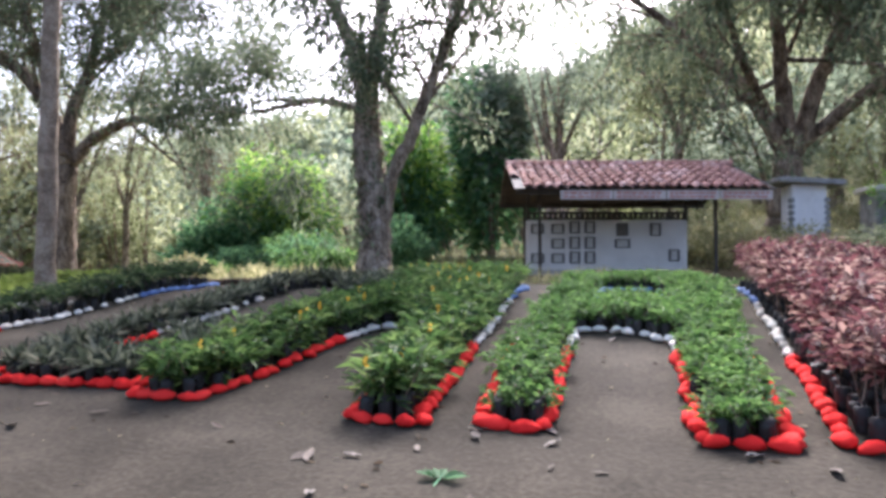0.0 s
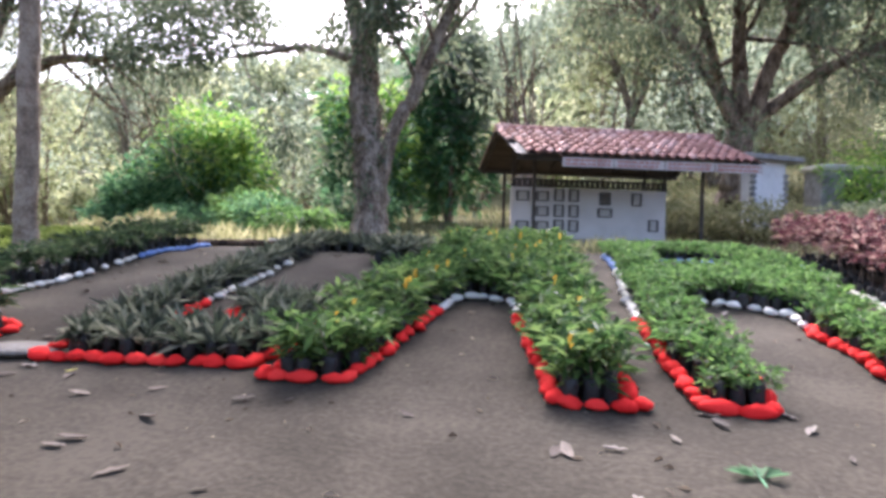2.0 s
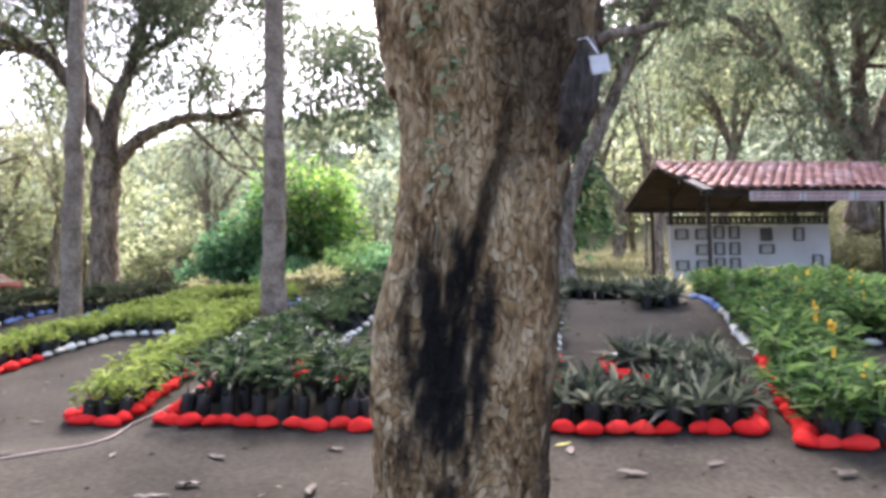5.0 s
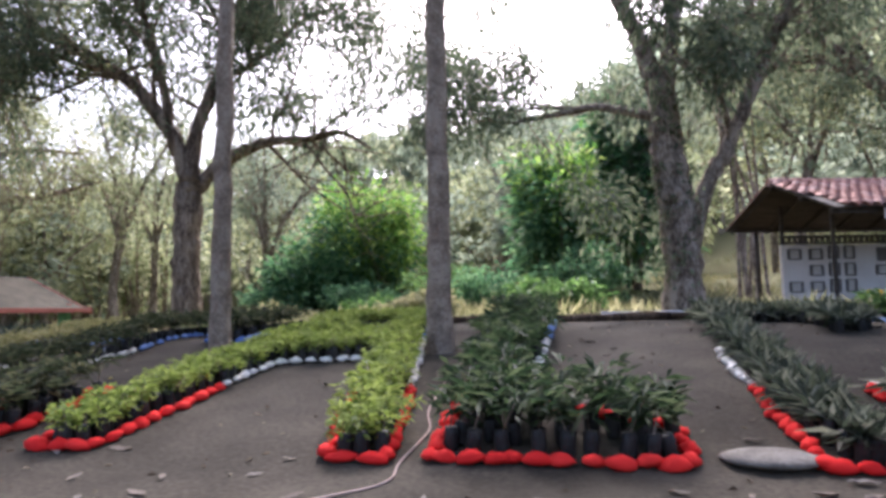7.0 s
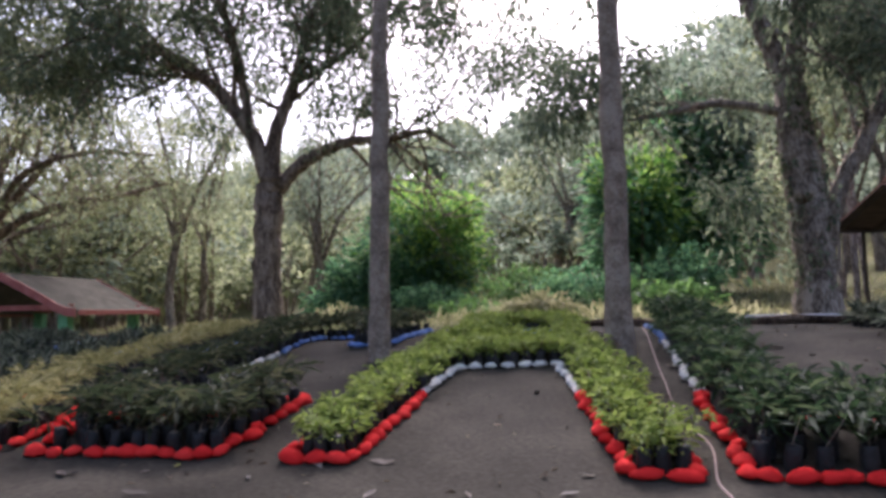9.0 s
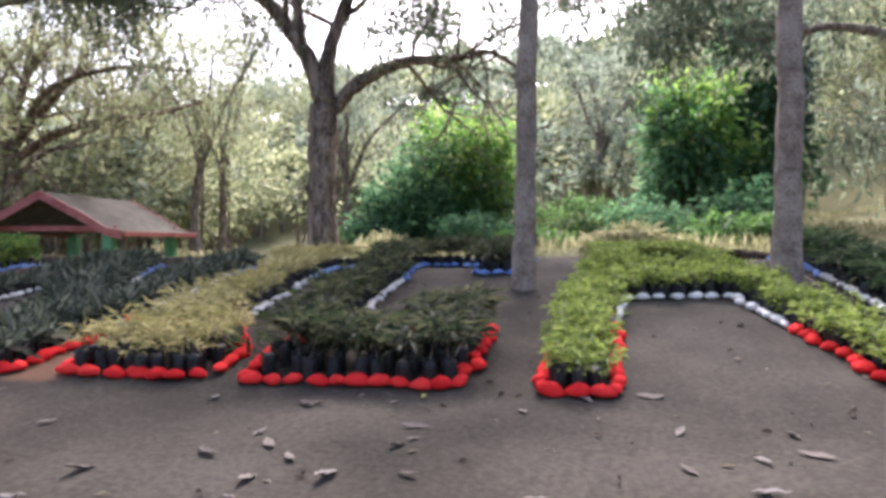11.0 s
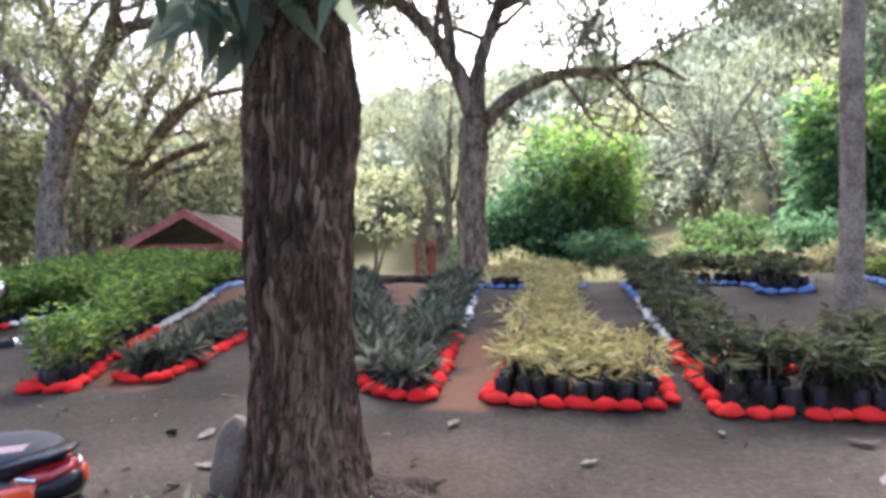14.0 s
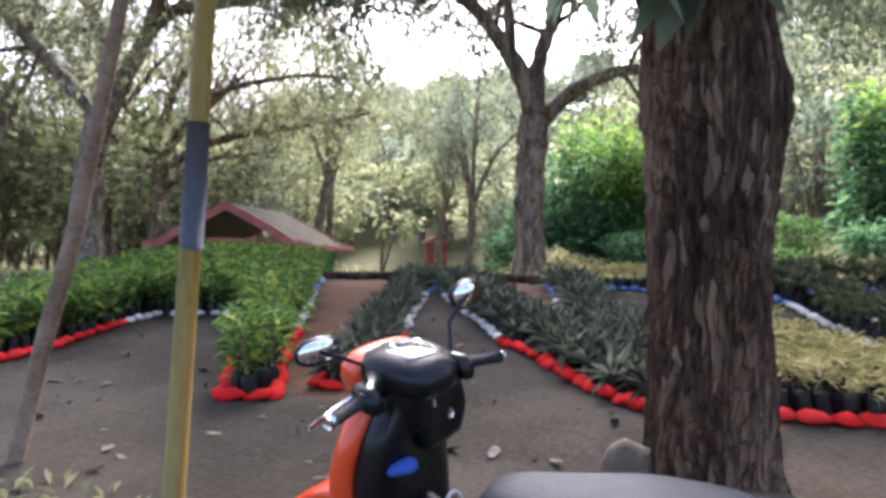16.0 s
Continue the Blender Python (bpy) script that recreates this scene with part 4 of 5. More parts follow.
# the second leaf material colours in the sunlit tops of these crowns
bush("bright green rounded tree catching the light", (-18.0, 29.5), (3.1, 2.6, 6.2), DARKLEAF, 11000, 0.36, lit_leaf=BRIGHT, shell=0.3)
bush("dark lower shoulder of a leafy bush", (-20.3, 28.0), (2.4, 2.2, 4.2), DARKLEAF, 6000, 0.36, shell=0.3)
bush("tall dark creeper-clad conical tree", (-6.2, 26.5), (1.7, 1.7, 8.7), DARKLEAF, 6500, 0.42, name="tree", lit_leaf=SAGE, shell=0.25)
bush("leafy tree with a sunlit-coloured top beside a creeper-clad one", (-8.8, 24.5), (1.9, 1.6, 5.4), DARKLEAF, 5000, 0.38, name="tree", lit_leaf=BRIGHT, shell=0.25)
for bx, by, w, h, m, n in ((-16.4, 25.5, 1.6, 1.3, DARKLEAF, 2000), (-12.6, 23, 1.5, 1.4, LF_GREEN, 2000), (-10.6, 20, 1.3, 1.3, DARKLEAF, 1700), (-17.5, 17, 1.5, 0.6, OLIVE, 1600), (-13.6, 18.3, 0.9, 0.5, LF_GREEN, 900),
                          (-8.8, 17.2, 1.2, 0.9, LF_GREEN, 1600), (-8.0, 20.5, 1.3, 1.7, DARKLEAF, 2200), (8.2, 29, 2.2, 4.2, OLIVE, 3000), (11.5, 27.5, 2.4, 3.4, MANGO, 3000), (14, 31, 2.6, 5, GREYLEAF, 3000), (1.2, 25, 1.6, 2.2, OLIVE, 2000), 
                          (-11.5, 14.6, 0.9, 0.6, DRYLEAF, 1200), (3.5, 21, 1.6, 1.2, DRYLEAF, 2000), (6.5, 19, 2.0, 1.4, GREYLEAF, 2500), (9, 24, 2.5, 3, BRIGHT, 3500),
                          (7.5, 14.5, 1.8, 1.2, GREYLEAF, 2000), (-38, 13, 3, 1.8, DARKLEAF, 4000), (-31.5, 9.5, 2.0, 1.1, LF_SHRUB, 3000), (-29, 24.5, 2.5, 1.5, DRYLEAF, 3000), (-19.5, 24, 1.8, 1.6, DRYLEAF, 2500), (1.5, 22.5, 1.5, 1.3, DRYLEAF, 2000)):
    bush("low scrubby bush at the edge of the woods", (bx, by), (w, w * 0.8, h), m, n, 0.2, stems=4)
for k in range(7):
    px, py = -3.0 + rng.normal(0, 0.35), 22.5 + rng.normal(0, 0.6)
    z0 = g(px, py)
    tp = tube("pale_stem", [(px, py, z0), (px + rng.normal(0, 0.15), py, z0 + 3), (px + rng.normal(-0.3, 0.4), py, z0 + rng.uniform(5, 7.5))], [0.06, 0.05, 0.02], BARK_GREY, sides=7)
    tagged(tp, "pale bare leaning stem behind the shelter", "tree stem", group="pale stems")

# half-bare trees standing between the garden and the hill
for tx, ty, th, lm in ((-28.0, 40, 14, OLIVE), (-25.0, 34, 12, SAGE), (-31.5, 31, 15, GREYLEAF), (-34.5, 38, 16, GREYLEAF), (-12.5, 38, 10, SAGE), (-3.5, 33, 11, SAGE), (0.8, 31, 11, OLIVE), (9.0, 31, 13, MANGO),
                       (-40.0, 26, 15.5, GREYLEAF), (-44.0, 19, 14.5, GREYLEAF), (-47.0, 32, 17, GREYLEAF), (-37.0, 33, 15, DRYLEAF), (13.0, 22, 12, MANGO), (-50.0, 24, 17, GREYLEAF), (-42.5, 36, 17, GREYLEAF), (-40.5, 20, 13, GREYLEAF)):
    z0 = g(tx, ty)
    j = lambda q: rng.normal(0, q)
    fz = z0 + th * 0.38
    fx = tx + j(0.5)
    tree("grey-limbed half-bare tree at the edge of the woods", [[(tx, ty, z0, 0.26), (tx + j(0.15), ty, z0 + th * 0.2, 0.22), (fx, ty, fz, 0.2)]] +
         [[(fx, ty, fz - 0.2, 0.13), (fx + 0.9 * math.cos(a) * th / 10, ty + 0.6 * math.sin(a), fz + th * 0.2, 0.1), (fx + 2.4 * math.cos(a) * th / 10 + j(0.3), ty + 1.4 * math.sin(a), fz + th * 0.42 + j(0.5), 0.05)] for a in (0.3 + j(0.3), 1.7 + j(0.3), 2.9 + j(0.3), 4.6 + j(0.4))],
         BARK_GREY, lm, per_limb=6, twig=2.2, depth=1, leaves=11, leaf_size=0.27, cloud=0.85, sides=8, bare=0.2)

# far woods on the rising ground
def far_woods():
    kinds = {k: ([], [], []) for k in ("olive", "hazy", "sage")}
    tv, tf, n = [], [], 0
    for k in range(985):
        y = rng.uniform(33, 150)
        x = rng.uniform(-150, 110)
        if k >= 900:
            x, y = rng.uniform(-75, -36), rng.uniform(20, 48)
        if x + y * 0.2 < -70 and y < 25:
            continue
        if y < 64 and abs(x + 16.5 + 0.298 * y) < 4:
            continue
        z = float(land(x, y))
        h = rng.uniform(6, 11) * (1 if y > 45 or x < -36 else 0.8)
        w = h * rng.uniform(0.28, 0.42)
        m = 560 if y < 48 else 480 if y < 70 else 230
        c = ball_points(14) * np.array([w, w, h * 0.3]) * rng.uniform(0.6, 1.0, (14, 1)) + np.array([x, y, z + h * 0.62])
        p = c[rng.integers(0, 14, m)] + rng.normal(0, 0.24 * w, (m, 3)) * np.array([1, 1, 0.8])
        # beyond 80 m the hue leans to sage, haze put into the leaf colour
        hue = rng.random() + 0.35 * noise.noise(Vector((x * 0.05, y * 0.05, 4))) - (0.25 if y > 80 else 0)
        B, D, L = kinds["olive" if hue > 0.68 else "hazy" if hue > 0.34 else "sage"]
        B.append(p)
        D.append((p - (x, y, z + h * 0.5)) / w + ball_points(m) * 0.8)
        L.append(rng.uniform(0.7, 1.5, m) * (0.42 if y < 48 else 0.6 if y < 70 else 1.0))
        if y < 75:
            # a trunk with two or three pale boughs
            for q in range(3):
                lean = rng.normal(0, 0.5 + 0.8 * q, 2)
                v, f, _, _ = tube_arrays([(x, y, z - 0.3), (x + lean[0] * 0.3, y, z + h * 0.3), (x + lean[0] * 1.3, y + lean[1], z + h * rng.uniform(0.75, 0.95))], [0.15, 0.1, 0.04], 5, caps=False)
                tv.append(v)
                tf.append(f + n)
                n += len(v)
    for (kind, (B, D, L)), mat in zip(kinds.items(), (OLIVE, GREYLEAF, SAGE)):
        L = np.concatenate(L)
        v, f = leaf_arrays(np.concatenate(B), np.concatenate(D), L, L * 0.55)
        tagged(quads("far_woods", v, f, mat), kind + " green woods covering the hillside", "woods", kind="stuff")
    tagged(quads("far_trunks", np.concatenate(tv), np.concatenate(tf), BARK_GREY), "pale thin trunks of the hillside woods", "woods", kind="stuff")


far_woods()


def scrub():
    """Dry grass and scrub between the beds and the woods."""
    n = 42000
    x, y = rng.uniform(-48, 22, n), 13.2 + 32 * rng.random(n) ** 1.4
    keep = ~((x > -5) & (x < 3) & (y > 14.5) & (y < 20.5)) & (np.hypot(x + 6.1, y - 14.5) > 0.5)
    x, y = x[keep], y[keep]
    z = land(x, y)
    n = len(x)
    D = np.stack([rng.normal(0, 0.45, n), rng.normal(0, 0.45, n), np.ones(n)], 1)
    patch = np.array([0.5 + noise.noise(Vector((a * 0.35, b * 0.35, 8))) for a, b in zip(x, y)])
    L = np.clip(patch, 0.15, 1) * rng.uniform(0.25, 0.65, n)
    v, f = leaf_arrays(np.stack([x, y, z - 0.02], 1), D, L, L * 0.12)
    tagged(quads("dry_grass", v, f, DRYLEAF), "tufts of dry yellow-green grass", "grass", kind="stuff")


scrub()


# ---- tiled shelter with a notice wall ----
TILE = surface("clay_tile", [(0.2, 0.085, 0.06), (0.33, 0.15, 0.115), (0.5, 0.34, 0.3)], 5, 0.8, 0.4, 40, per_object=0.45)
WHITEWASH = surface("whitewash", [(0.5, 0.47, 0.44), (0.64, 0.605, 0.575), (0.73, 0.695, 0.665)], 1.5, 0.9, 0.25, 30)
TIMBER = surface("dark_timber", [(0.02, 0.016, 0.013), (0.045, 0.035, 0.028), (0.08, 0.065, 0.05)], 5, 0.8, 0.5, 40, stretch=(0.3, 1, 1))
FRAMEW = surface("frame_grey", [(0.06, 0.055, 0.05), (0.1, 0.09, 0.085), (0.16, 0.15, 0.14)], 6, 0.6, 0.2)
PAPER = surface("faded_print", [(0.32, 0.3, 0.28), (0.45, 0.42, 0.39), (0.55, 0.52, 0.48)], 9, 0.5, 0.05)
PRINT = surface("dark_print", [(0.05, 0.04, 0.035), (0.1, 0.085, 0.07), (0.18, 0.15, 0.12)], 9, 0.5, 0.05)
BOARD = surface("notice_board_white", [(0.3, 0.24, 0.215), (0.44, 0.37, 0.335), (0.56, 0.49, 0.45)], 3, 0.8, 0.1, spec=0.15)
LETTER = surface("red_lettering", [(0.35, 0.1, 0.08), (0.42, 0.14, 0.11)], 9, 0.7, 0)
MASONRY = surface("rough_stone", [(0.12, 0.11, 0.1), (0.25, 0.235, 0.22), (0.4, 0.385, 0.37)], 4, 0.95, 0.8, 22)

HZ = 1.46
hut = tagged(new("shelter"), "open shelter with a clay tile roof and whitewashed notice wall", "shelter")
hut.matrix_world = pose(-3.3, 18.35, HZ, 0, 0, 17)
part("wall", box((4.36, 0.14, 1.34), (2.18, 0.07, 0.78), 0.012), WHITEWASH, hut, "whitewashed notice wall")
part("plinth", box((4.5, 0.4, 0.3), (2.18, 0.05, -0.04), 0.03), MASONRY, hut, "rough stone footing")
bm = bmesh.new()
box((4.42, 0.05, 0.06), (2.18, 0.06, 1.66), 0.005, bm=bm)
box((4.42, 0.05, 0.05), (2.18, 0.06, 1.5), 0.005, bm=bm)
for i in range(30):
    box((0.09, 0.03, 0.16), (0.08 + i * 0.145, 0.06, 1.58), 0.004, bm=bm)
part("lattice", bm, TIMBER, hut, "dark timber lattice above the wall")
ROOF_U0, ROOF_U1, RIDGE_V, RIDGE_Z, EAVE_V, EAVE_Z, BACK_V = -0.62, 5.35, -0.6, 2.86, -2.95, 1.96, 1.5
for u, v, top in ((0.12, -1.75, 2.25), (4.42, -1.8, 2.25), (0.05, 0.05, 2.4), (4.33, 0.05, 2.4), (0.1, 1.3, 1.9), (4.3, 1.3, 1.9)):
    part("post", box((0.075, 0.075, top + 0.1), (u, v, top / 2 - 0.05), 0.008), TIMBER, hut)
for v, z in ((EAVE_V + 0.2, EAVE_Z - 0.06), (-1.75, 2.3), (RIDGE_V, RIDGE_Z - 0.12), (BACK_V - 0.2, 1.95)):
    part("purlin", box((ROOF_U1 - ROOF_U0 - 0.1, 0.07, 0.09), ((ROOF_U0 + ROOF_U1) / 2, v, z), 0.006), TIMBER, hut)
slope_f = math.atan2(RIDGE_Z - EAVE_Z, RIDGE_V - EAVE_V)
run_f = math.hypot(RIDGE_Z - EAVE_Z, RIDGE_V - EAVE_V)
slope_b = math.atan2(RIDGE_Z - EAVE_Z, BACK_V - RIDGE_V)
run_b = math.hypot(RIDGE_Z - EAVE_Z, BACK_V - RIDGE_V)
for vm, sl, run in (((RIDGE_V + EAVE_V) / 2, slope_f, run_f), ((RIDGE_V + BACK_V) / 2, -slope_b, run_b)):
    part("roof_deck", box((ROOF_U1 - ROOF_U0, run, 0.03), ((ROOF_U0 + ROOF_U1) / 2, vm, (RIDGE_Z + EAVE_Z) / 2), 0.004, (math.degrees(sl), 0, 0)), TIMBER, hut, "dark underside boards")
    for i in range(7):
        part("rafter", box((0.05, run - 0.05, 0.08), (ROOF_U0 + 0.15 + i * 0.94, vm, (RIDGE_Z + EAVE_Z) / 2 - 0.055), 0.004, (math.degrees(sl), 0, 0)), TIMBER, hut)


def tile_data():
    """A curved clay tile, ridge up, 0.25 wide and 0.42 long."""
    v, f, k = [], [], 9
    for j, y in enumerate((-0.21, 0.21)):
        for t in (0.0, -0.015):
            for i in range(k):
                a = i / (k - 1)
                x = (a - 0.5) * 0.27
                z = 0.055 * math.sin(a * math.pi * 1.45) + (0.028 if j == 0 else 0.0) + t
                v.append((x, y, z))
    for i in range(k - 1):
        f += [(i, i + 1, 2 * k + i + 1, 2 * k + i), (k + i + 1, k + i, 3 * k + i, 3 * k + i + 1), (i + 1, i, k + i, k + i + 1), (2 * k + i, 2 * k + i + 1, 3 * k + i + 1, 3 * k + i)]
    me = bpy.data.meshes.new("roof_tile")
    me.from_pydata(v, [], f)
    me.shade_smooth()
    me.materials.append(TILE)
    return me


TILE_DATA = tile_data()
cols, rows_ = 24, 7
for r in range(rows_):
    for c in range(cols):
        t = (r + 0.5) / rows_
        v = EAVE_V - 0.04 + (RIDGE_V - EAVE_V + 0.04) * t
        z = EAVE_Z + (RIDGE_Z - EAVE_Z) * t + 0.035
        u = ROOF_U0 + 0.14 + c * 0.2425
        if r < 3 and u < ROOF_U0 + 0.32:
            continue
        o = new("roof_tile", TILE_DATA)
        o.parent = hut
        o.matrix_local = pose(u + rng.normal(0, 0.008), v, z, math.degrees(slope_f) + rng.normal(0, 1.0), rng.normal(0, 1.2), rng.normal(0, 1.2))
for c in range(15):
    o = tube("ridge_tile", [(0, 0, 0), (0.42, 0, 0.0)], [0.1, 0.115], TILE, hut, 12)
    o.matrix_local = pose(ROOF_U0 + c * 0.395, RIDGE_V, RIDGE_Z + 0.03, rng.normal(0, 1), rng.normal(0, 1), 0)
part("back_tiles", box((ROOF_U1 - ROOF_U0, run_b, 0.05), ((ROOF_U0 + ROOF_U1) / 2, (RIDGE_V + BACK_V) / 2, (RIDGE_Z + EAVE_Z) / 2 + 0.045), 0.01, (-math.degrees(slope_b), 0, 0)), TILE, hut)
for i in range(4):
    fb = part("fascia_board", box((1.2, 0.03, 0.21), (0.42 + 0.61 + i * 1.22, EAVE_V + 0.02, EAVE_Z - 0.135), 0.006, (0, 0, 0)), BOARD, hut, "white board with red lettering")
    for ln in range(2):
        bm = bmesh.new()
        x = 0.5 + i * 1.22
        while x < 1.5 + i * 1.22:
            w = rng.uniform(0.05, 0.16)
            box((w, 0.006, 0.04), (x + w / 2, EAVE_V + 0.002, EAVE_Z - 0.09 - ln * 0.09), 0, bm=bm)
            x += w + 0.035
        tagged(part("lettering", bm, LETTER, fb, "line of faded red lettering"), kind="stuff")


def picture(u, z, w, h, dark=False):
    p = tagged(new("picture_frame"), "small dark-framed print hung on the whitewashed wall" if not dark else "dark framed picture hung on the whitewashed wall", "picture", group="pictures on the notice wall")
    p.matrix_world = hut.matrix_world @ pose(u, -0.012, z, 0, rng.normal(0, 1.0), 0)
    bm = bmesh.new()
    for sx_1, sz_1, cx_, cz_ in ((w, 0.035, 0, h / 2), (w, 0.035, 0, -h / 2), (0.035, h, -w / 2, 0), (0.035, h, w / 2, 0)):
        box((sx_1 + 0.035, 0.03, sz_1 + 0.0), (cx_, 0, cz_), 0.004, bm=bm)
    part("frame", bm, FRAMEW, p)
    part("print", box((w, 0.012, h), (0, 0.004, 0), 0), PRINT if dark else PAPER, p)


for u, z in ((0.3, 1.22), (0.3, 0.42), (0.85, 1.22), (0.85, 0.82), (0.85, 0.42)):
    picture(u, z, 0.3, 0.24)
for u in (1.31, 1.72):
    for z in (1.26, 0.84, 0.44):
        picture(u, z, 0.23, 0.3)
picture(2.6, 1.2, 0.26, 0.32, True)
picture(2.6, 0.82, 0.36, 0.22)
picture(3.5, 1.2, 0.24, 0.32)
picture(4.0, 0.5, 0.24, 0.3)

# ---- white pillar and shrine beyond the shelter ----
pz = g(4.4, 23.2)
pil = tagged(new("gate_pillar"), "white plastered pillar with rough stone corners and a flat cap", "pillar")
pil.matrix_world = pose(4.4, 23.2, pz, 0, 0, 10)
part("shaft", box((1.0, 0.9, 4.15 - pz), (0, 0, (4.15 - pz) / 2), 0.02), WHITEWASH, pil)
part("cap", box((1.9, 1.5, 0.16), (0, 0, 4.22 - pz), 0.03, (0, 4, 0)), MASONRY, pil, "grey weathered cap slab")
for s in (-1, 1):
    for k in range(9):
        part("quoin", box((0.16, 0.2, 0.15), (s * 0.5, -0.4, 0.15 + k * (3.7 - pz) / 9), 0.03), MASONRY, pil, "rough corner stone")
sz0 = g(7.9, 26)
shr = tagged(new("shrine"), "small grey masonry shrine with an arched niche", "shrine")
shr.matrix_world = pose(7.9, 26, sz0, 0, 0, 10)
part("body", box((2.2, 1.2, 1.5), (0, 0, 0.7), 0.04), MASONRY, shr)
part("roof", box((2.5, 1.5, 0.18), (0, 0, 1.52), 0.05), WHITEWASH, shr)
part("niche", box((0.7, 0.1, 1.0), (0, -0.62, 0.62), 0.2), TIMBER, shr, "dark arched niche")

# ---- green-posted pavilion ----
REDWOOD = surface("red_board", [(0.2, 0.045, 0.035), (0.32, 0.085, 0.065), (0.42, 0.15, 0.12)], 4, 0.7, 0.3, 30)
ROOFING = surface("mossy_roofing", [(0.045, 0.04, 0.031), (0.08, 0.072, 0.055), (0.13, 0.115, 0.09)], 2.5, 0.95, 0.4, 25, spec=0.08)
GREENP = surface("green_paint", [(0.05, 0.17, 0.07), (0.08, 0.26, 0.11), (0.14, 0.34, 0.17)], 4, 0.6, 0.2, 30)
pav = tagged(new("pavilion"), "open pavilion with a brown gable roof, red boards and green posts", "pavilion")
PB = g(-29.5, 20.5)
pav.matrix_world = pose(-28.95, 18.3, PB, 0, 0, 8)
pk_, ev, half, deep = 3.1 - PB, 1.85 - PB, 2.65, 5.0
for s in (-1, 1):
    v = [(0, 0, pk_), (s * half, -0.05, ev), (s * half, deep, ev), (0, deep, pk_), (0, 0, pk_ - 0.08), (s * half, -0.05, ev - 0.08), (s * half, deep, ev - 0.08), (0, deep, pk_ - 0.08)]
    mid = [((v[0][i] + v[1][i]) / 2 if i != 2 else (v[0][2] + v[1][2]) / 2 - 0.12) for i in range(3)]
    cs = bend([(0, pk_), (s * half * 0.5, (pk_ + ev) / 2 - 0.06), (s * half * 0.8, ev + 0.12), (s * half, ev)], 5)
    V = [(x, y, z + dz) for y in (-0.1, deep) for dz in (0, -0.09) for x, z in cs]
    n = len(cs)
    F = []
    for i in range(n - 1):
        F += [(i, i + 1, 2 * n + i + 1, 2 * n + i), (n + i, n + i + 1, 3 * n + i + 1, 3 * n + i), (i, i + 1, n + i + 1, n + i), (2 * n + i, 2 * n + i + 1, 3 * n + i + 1, 3 * n + i)]
    F += [(0, n, 3 * n, 2 * n), (n - 1, 2 * n - 1, 4 * n - 1, 3 * n - 1)]
    shape("roof", V, F, ROOFING, pav, "weathered brown roofing")
    for y in (-0.14, deep + 0.04):
        V = [(x, y + dy, z + dz) for dy in (0, 0.05) for dz in (0.04, -0.24) for x, z in cs]
        F = []
        for i in range(n - 1):
            F += [(i, i + 1, n + i + 1, n + i), (2 * n + i, 2 * n + i + 1, 3 * n + i + 1, 3 * n + i), (i, i + 1, 2 * n + i + 1, 2 * n + i), (n + i, n + i + 1, 3 * n + i + 1, 3 * n + i)]
        F += [(0, n, 3 * n, 2 * n), (n - 1, 2 * n - 1, 4 * n - 1, 3 * n - 1)]
        shape("bargeboard", V, F, REDWOOD, pav, "red bargeboard")
    part("eave_board", box((0.05, deep, 0.16), (s * half, deep / 2, ev - 0.08), 0.01), REDWOOD, pav, "red eave board")
    for y in (0.5, deep - 0.5):
        part("post", box((0.34, 0.34, ev), (s * (half - 0.75), y, ev / 2 - 0.05), 0.02), GREENP, pav, "green post")
part("tie_beam", box((half * 1.6, 0.14, 0.18), (0, 0.5, ev + 0.1), 0.01), REDWOOD, pav)
part("tie_beam", box((half * 1.6, 0.14, 0.18), (0, deep - 0.5, ev + 0.1), 0.01), REDWOOD, pav)
part("floor_slab", box((half * 1.8, deep * 0.95, 0.3), (0, deep / 2, 0.02), 0.02), MASONRY, pav)
rz = float(land(-30.2, 47))
rh = tagged(new("small_house"), "small red house far off among the trees", "house")
rh.matrix_world = pose(-30.2, 47, rz, 0, 0, 20)
RZ0, RZ1 = 1.75 - rz, 2.55 - rz
part("wall", box((1.45, 1.3, RZ1), (0, 0, RZ1 / 2), 0.03), REDWOOD, rh, "red boarded wall")
part("opening", box((0.5, 0.04, 0.5), (0, -0.65, RZ0 + 0.4), 0.01), TIMBER, rh, "dark opening")
bm = bmesh.new()
v0 = [bm.verts.new(p) for p in ((-1.1, -0.95, RZ1 - 0.06), (1.1, -0.95, RZ1 - 0.06), (1.1, 0.95, RZ1 - 0.06), (-1.1, 0.95, RZ1 - 0.06), (0, -0.85, RZ1 + 0.55), (0, 0.85, RZ1 + 0.55))]
for q in ((0, 1, 4), (1, 2, 5, 4), (2, 3, 5), (3, 0, 4, 5), (3, 2, 1, 0)):
    bm.faces.new([v0[i] for i in q])
part("roof", bm, REDWOOD, rh, "red gable roof")

# ---- bits on and round the trunks ----
tag = tagged(new("name_tag"), "small white card hung from the trunk by a wire", "tag")
tag.matrix_world = pose(-5.728, 2.755, 2.3, 0, -8, 12)
part("card", box((0.07, 0.006, 0.07), (0, 0, 0), 0.004), WHITEWASH, tag)
tube("wire", [(0, 0, 0.04), (-0.015, 0.05, 0.12), (-0.03, 0.12, 0.14)], [0.003] * 3, WHITEWASH, tag, 5)
stb = bmesh.new()
bmesh.ops.create_uvsphere(stb, u_segments=20, v_segments=14, radius=1)
for v in stb.verts:
    q = v.co.copy()
    v.co = Vector([math.copysign(abs(c) ** 0.6, c) * h for c, h in zip(q, (0.13, 0.08, 0.24))]) * (1 + 0.06 * noise.noise(q * 2))
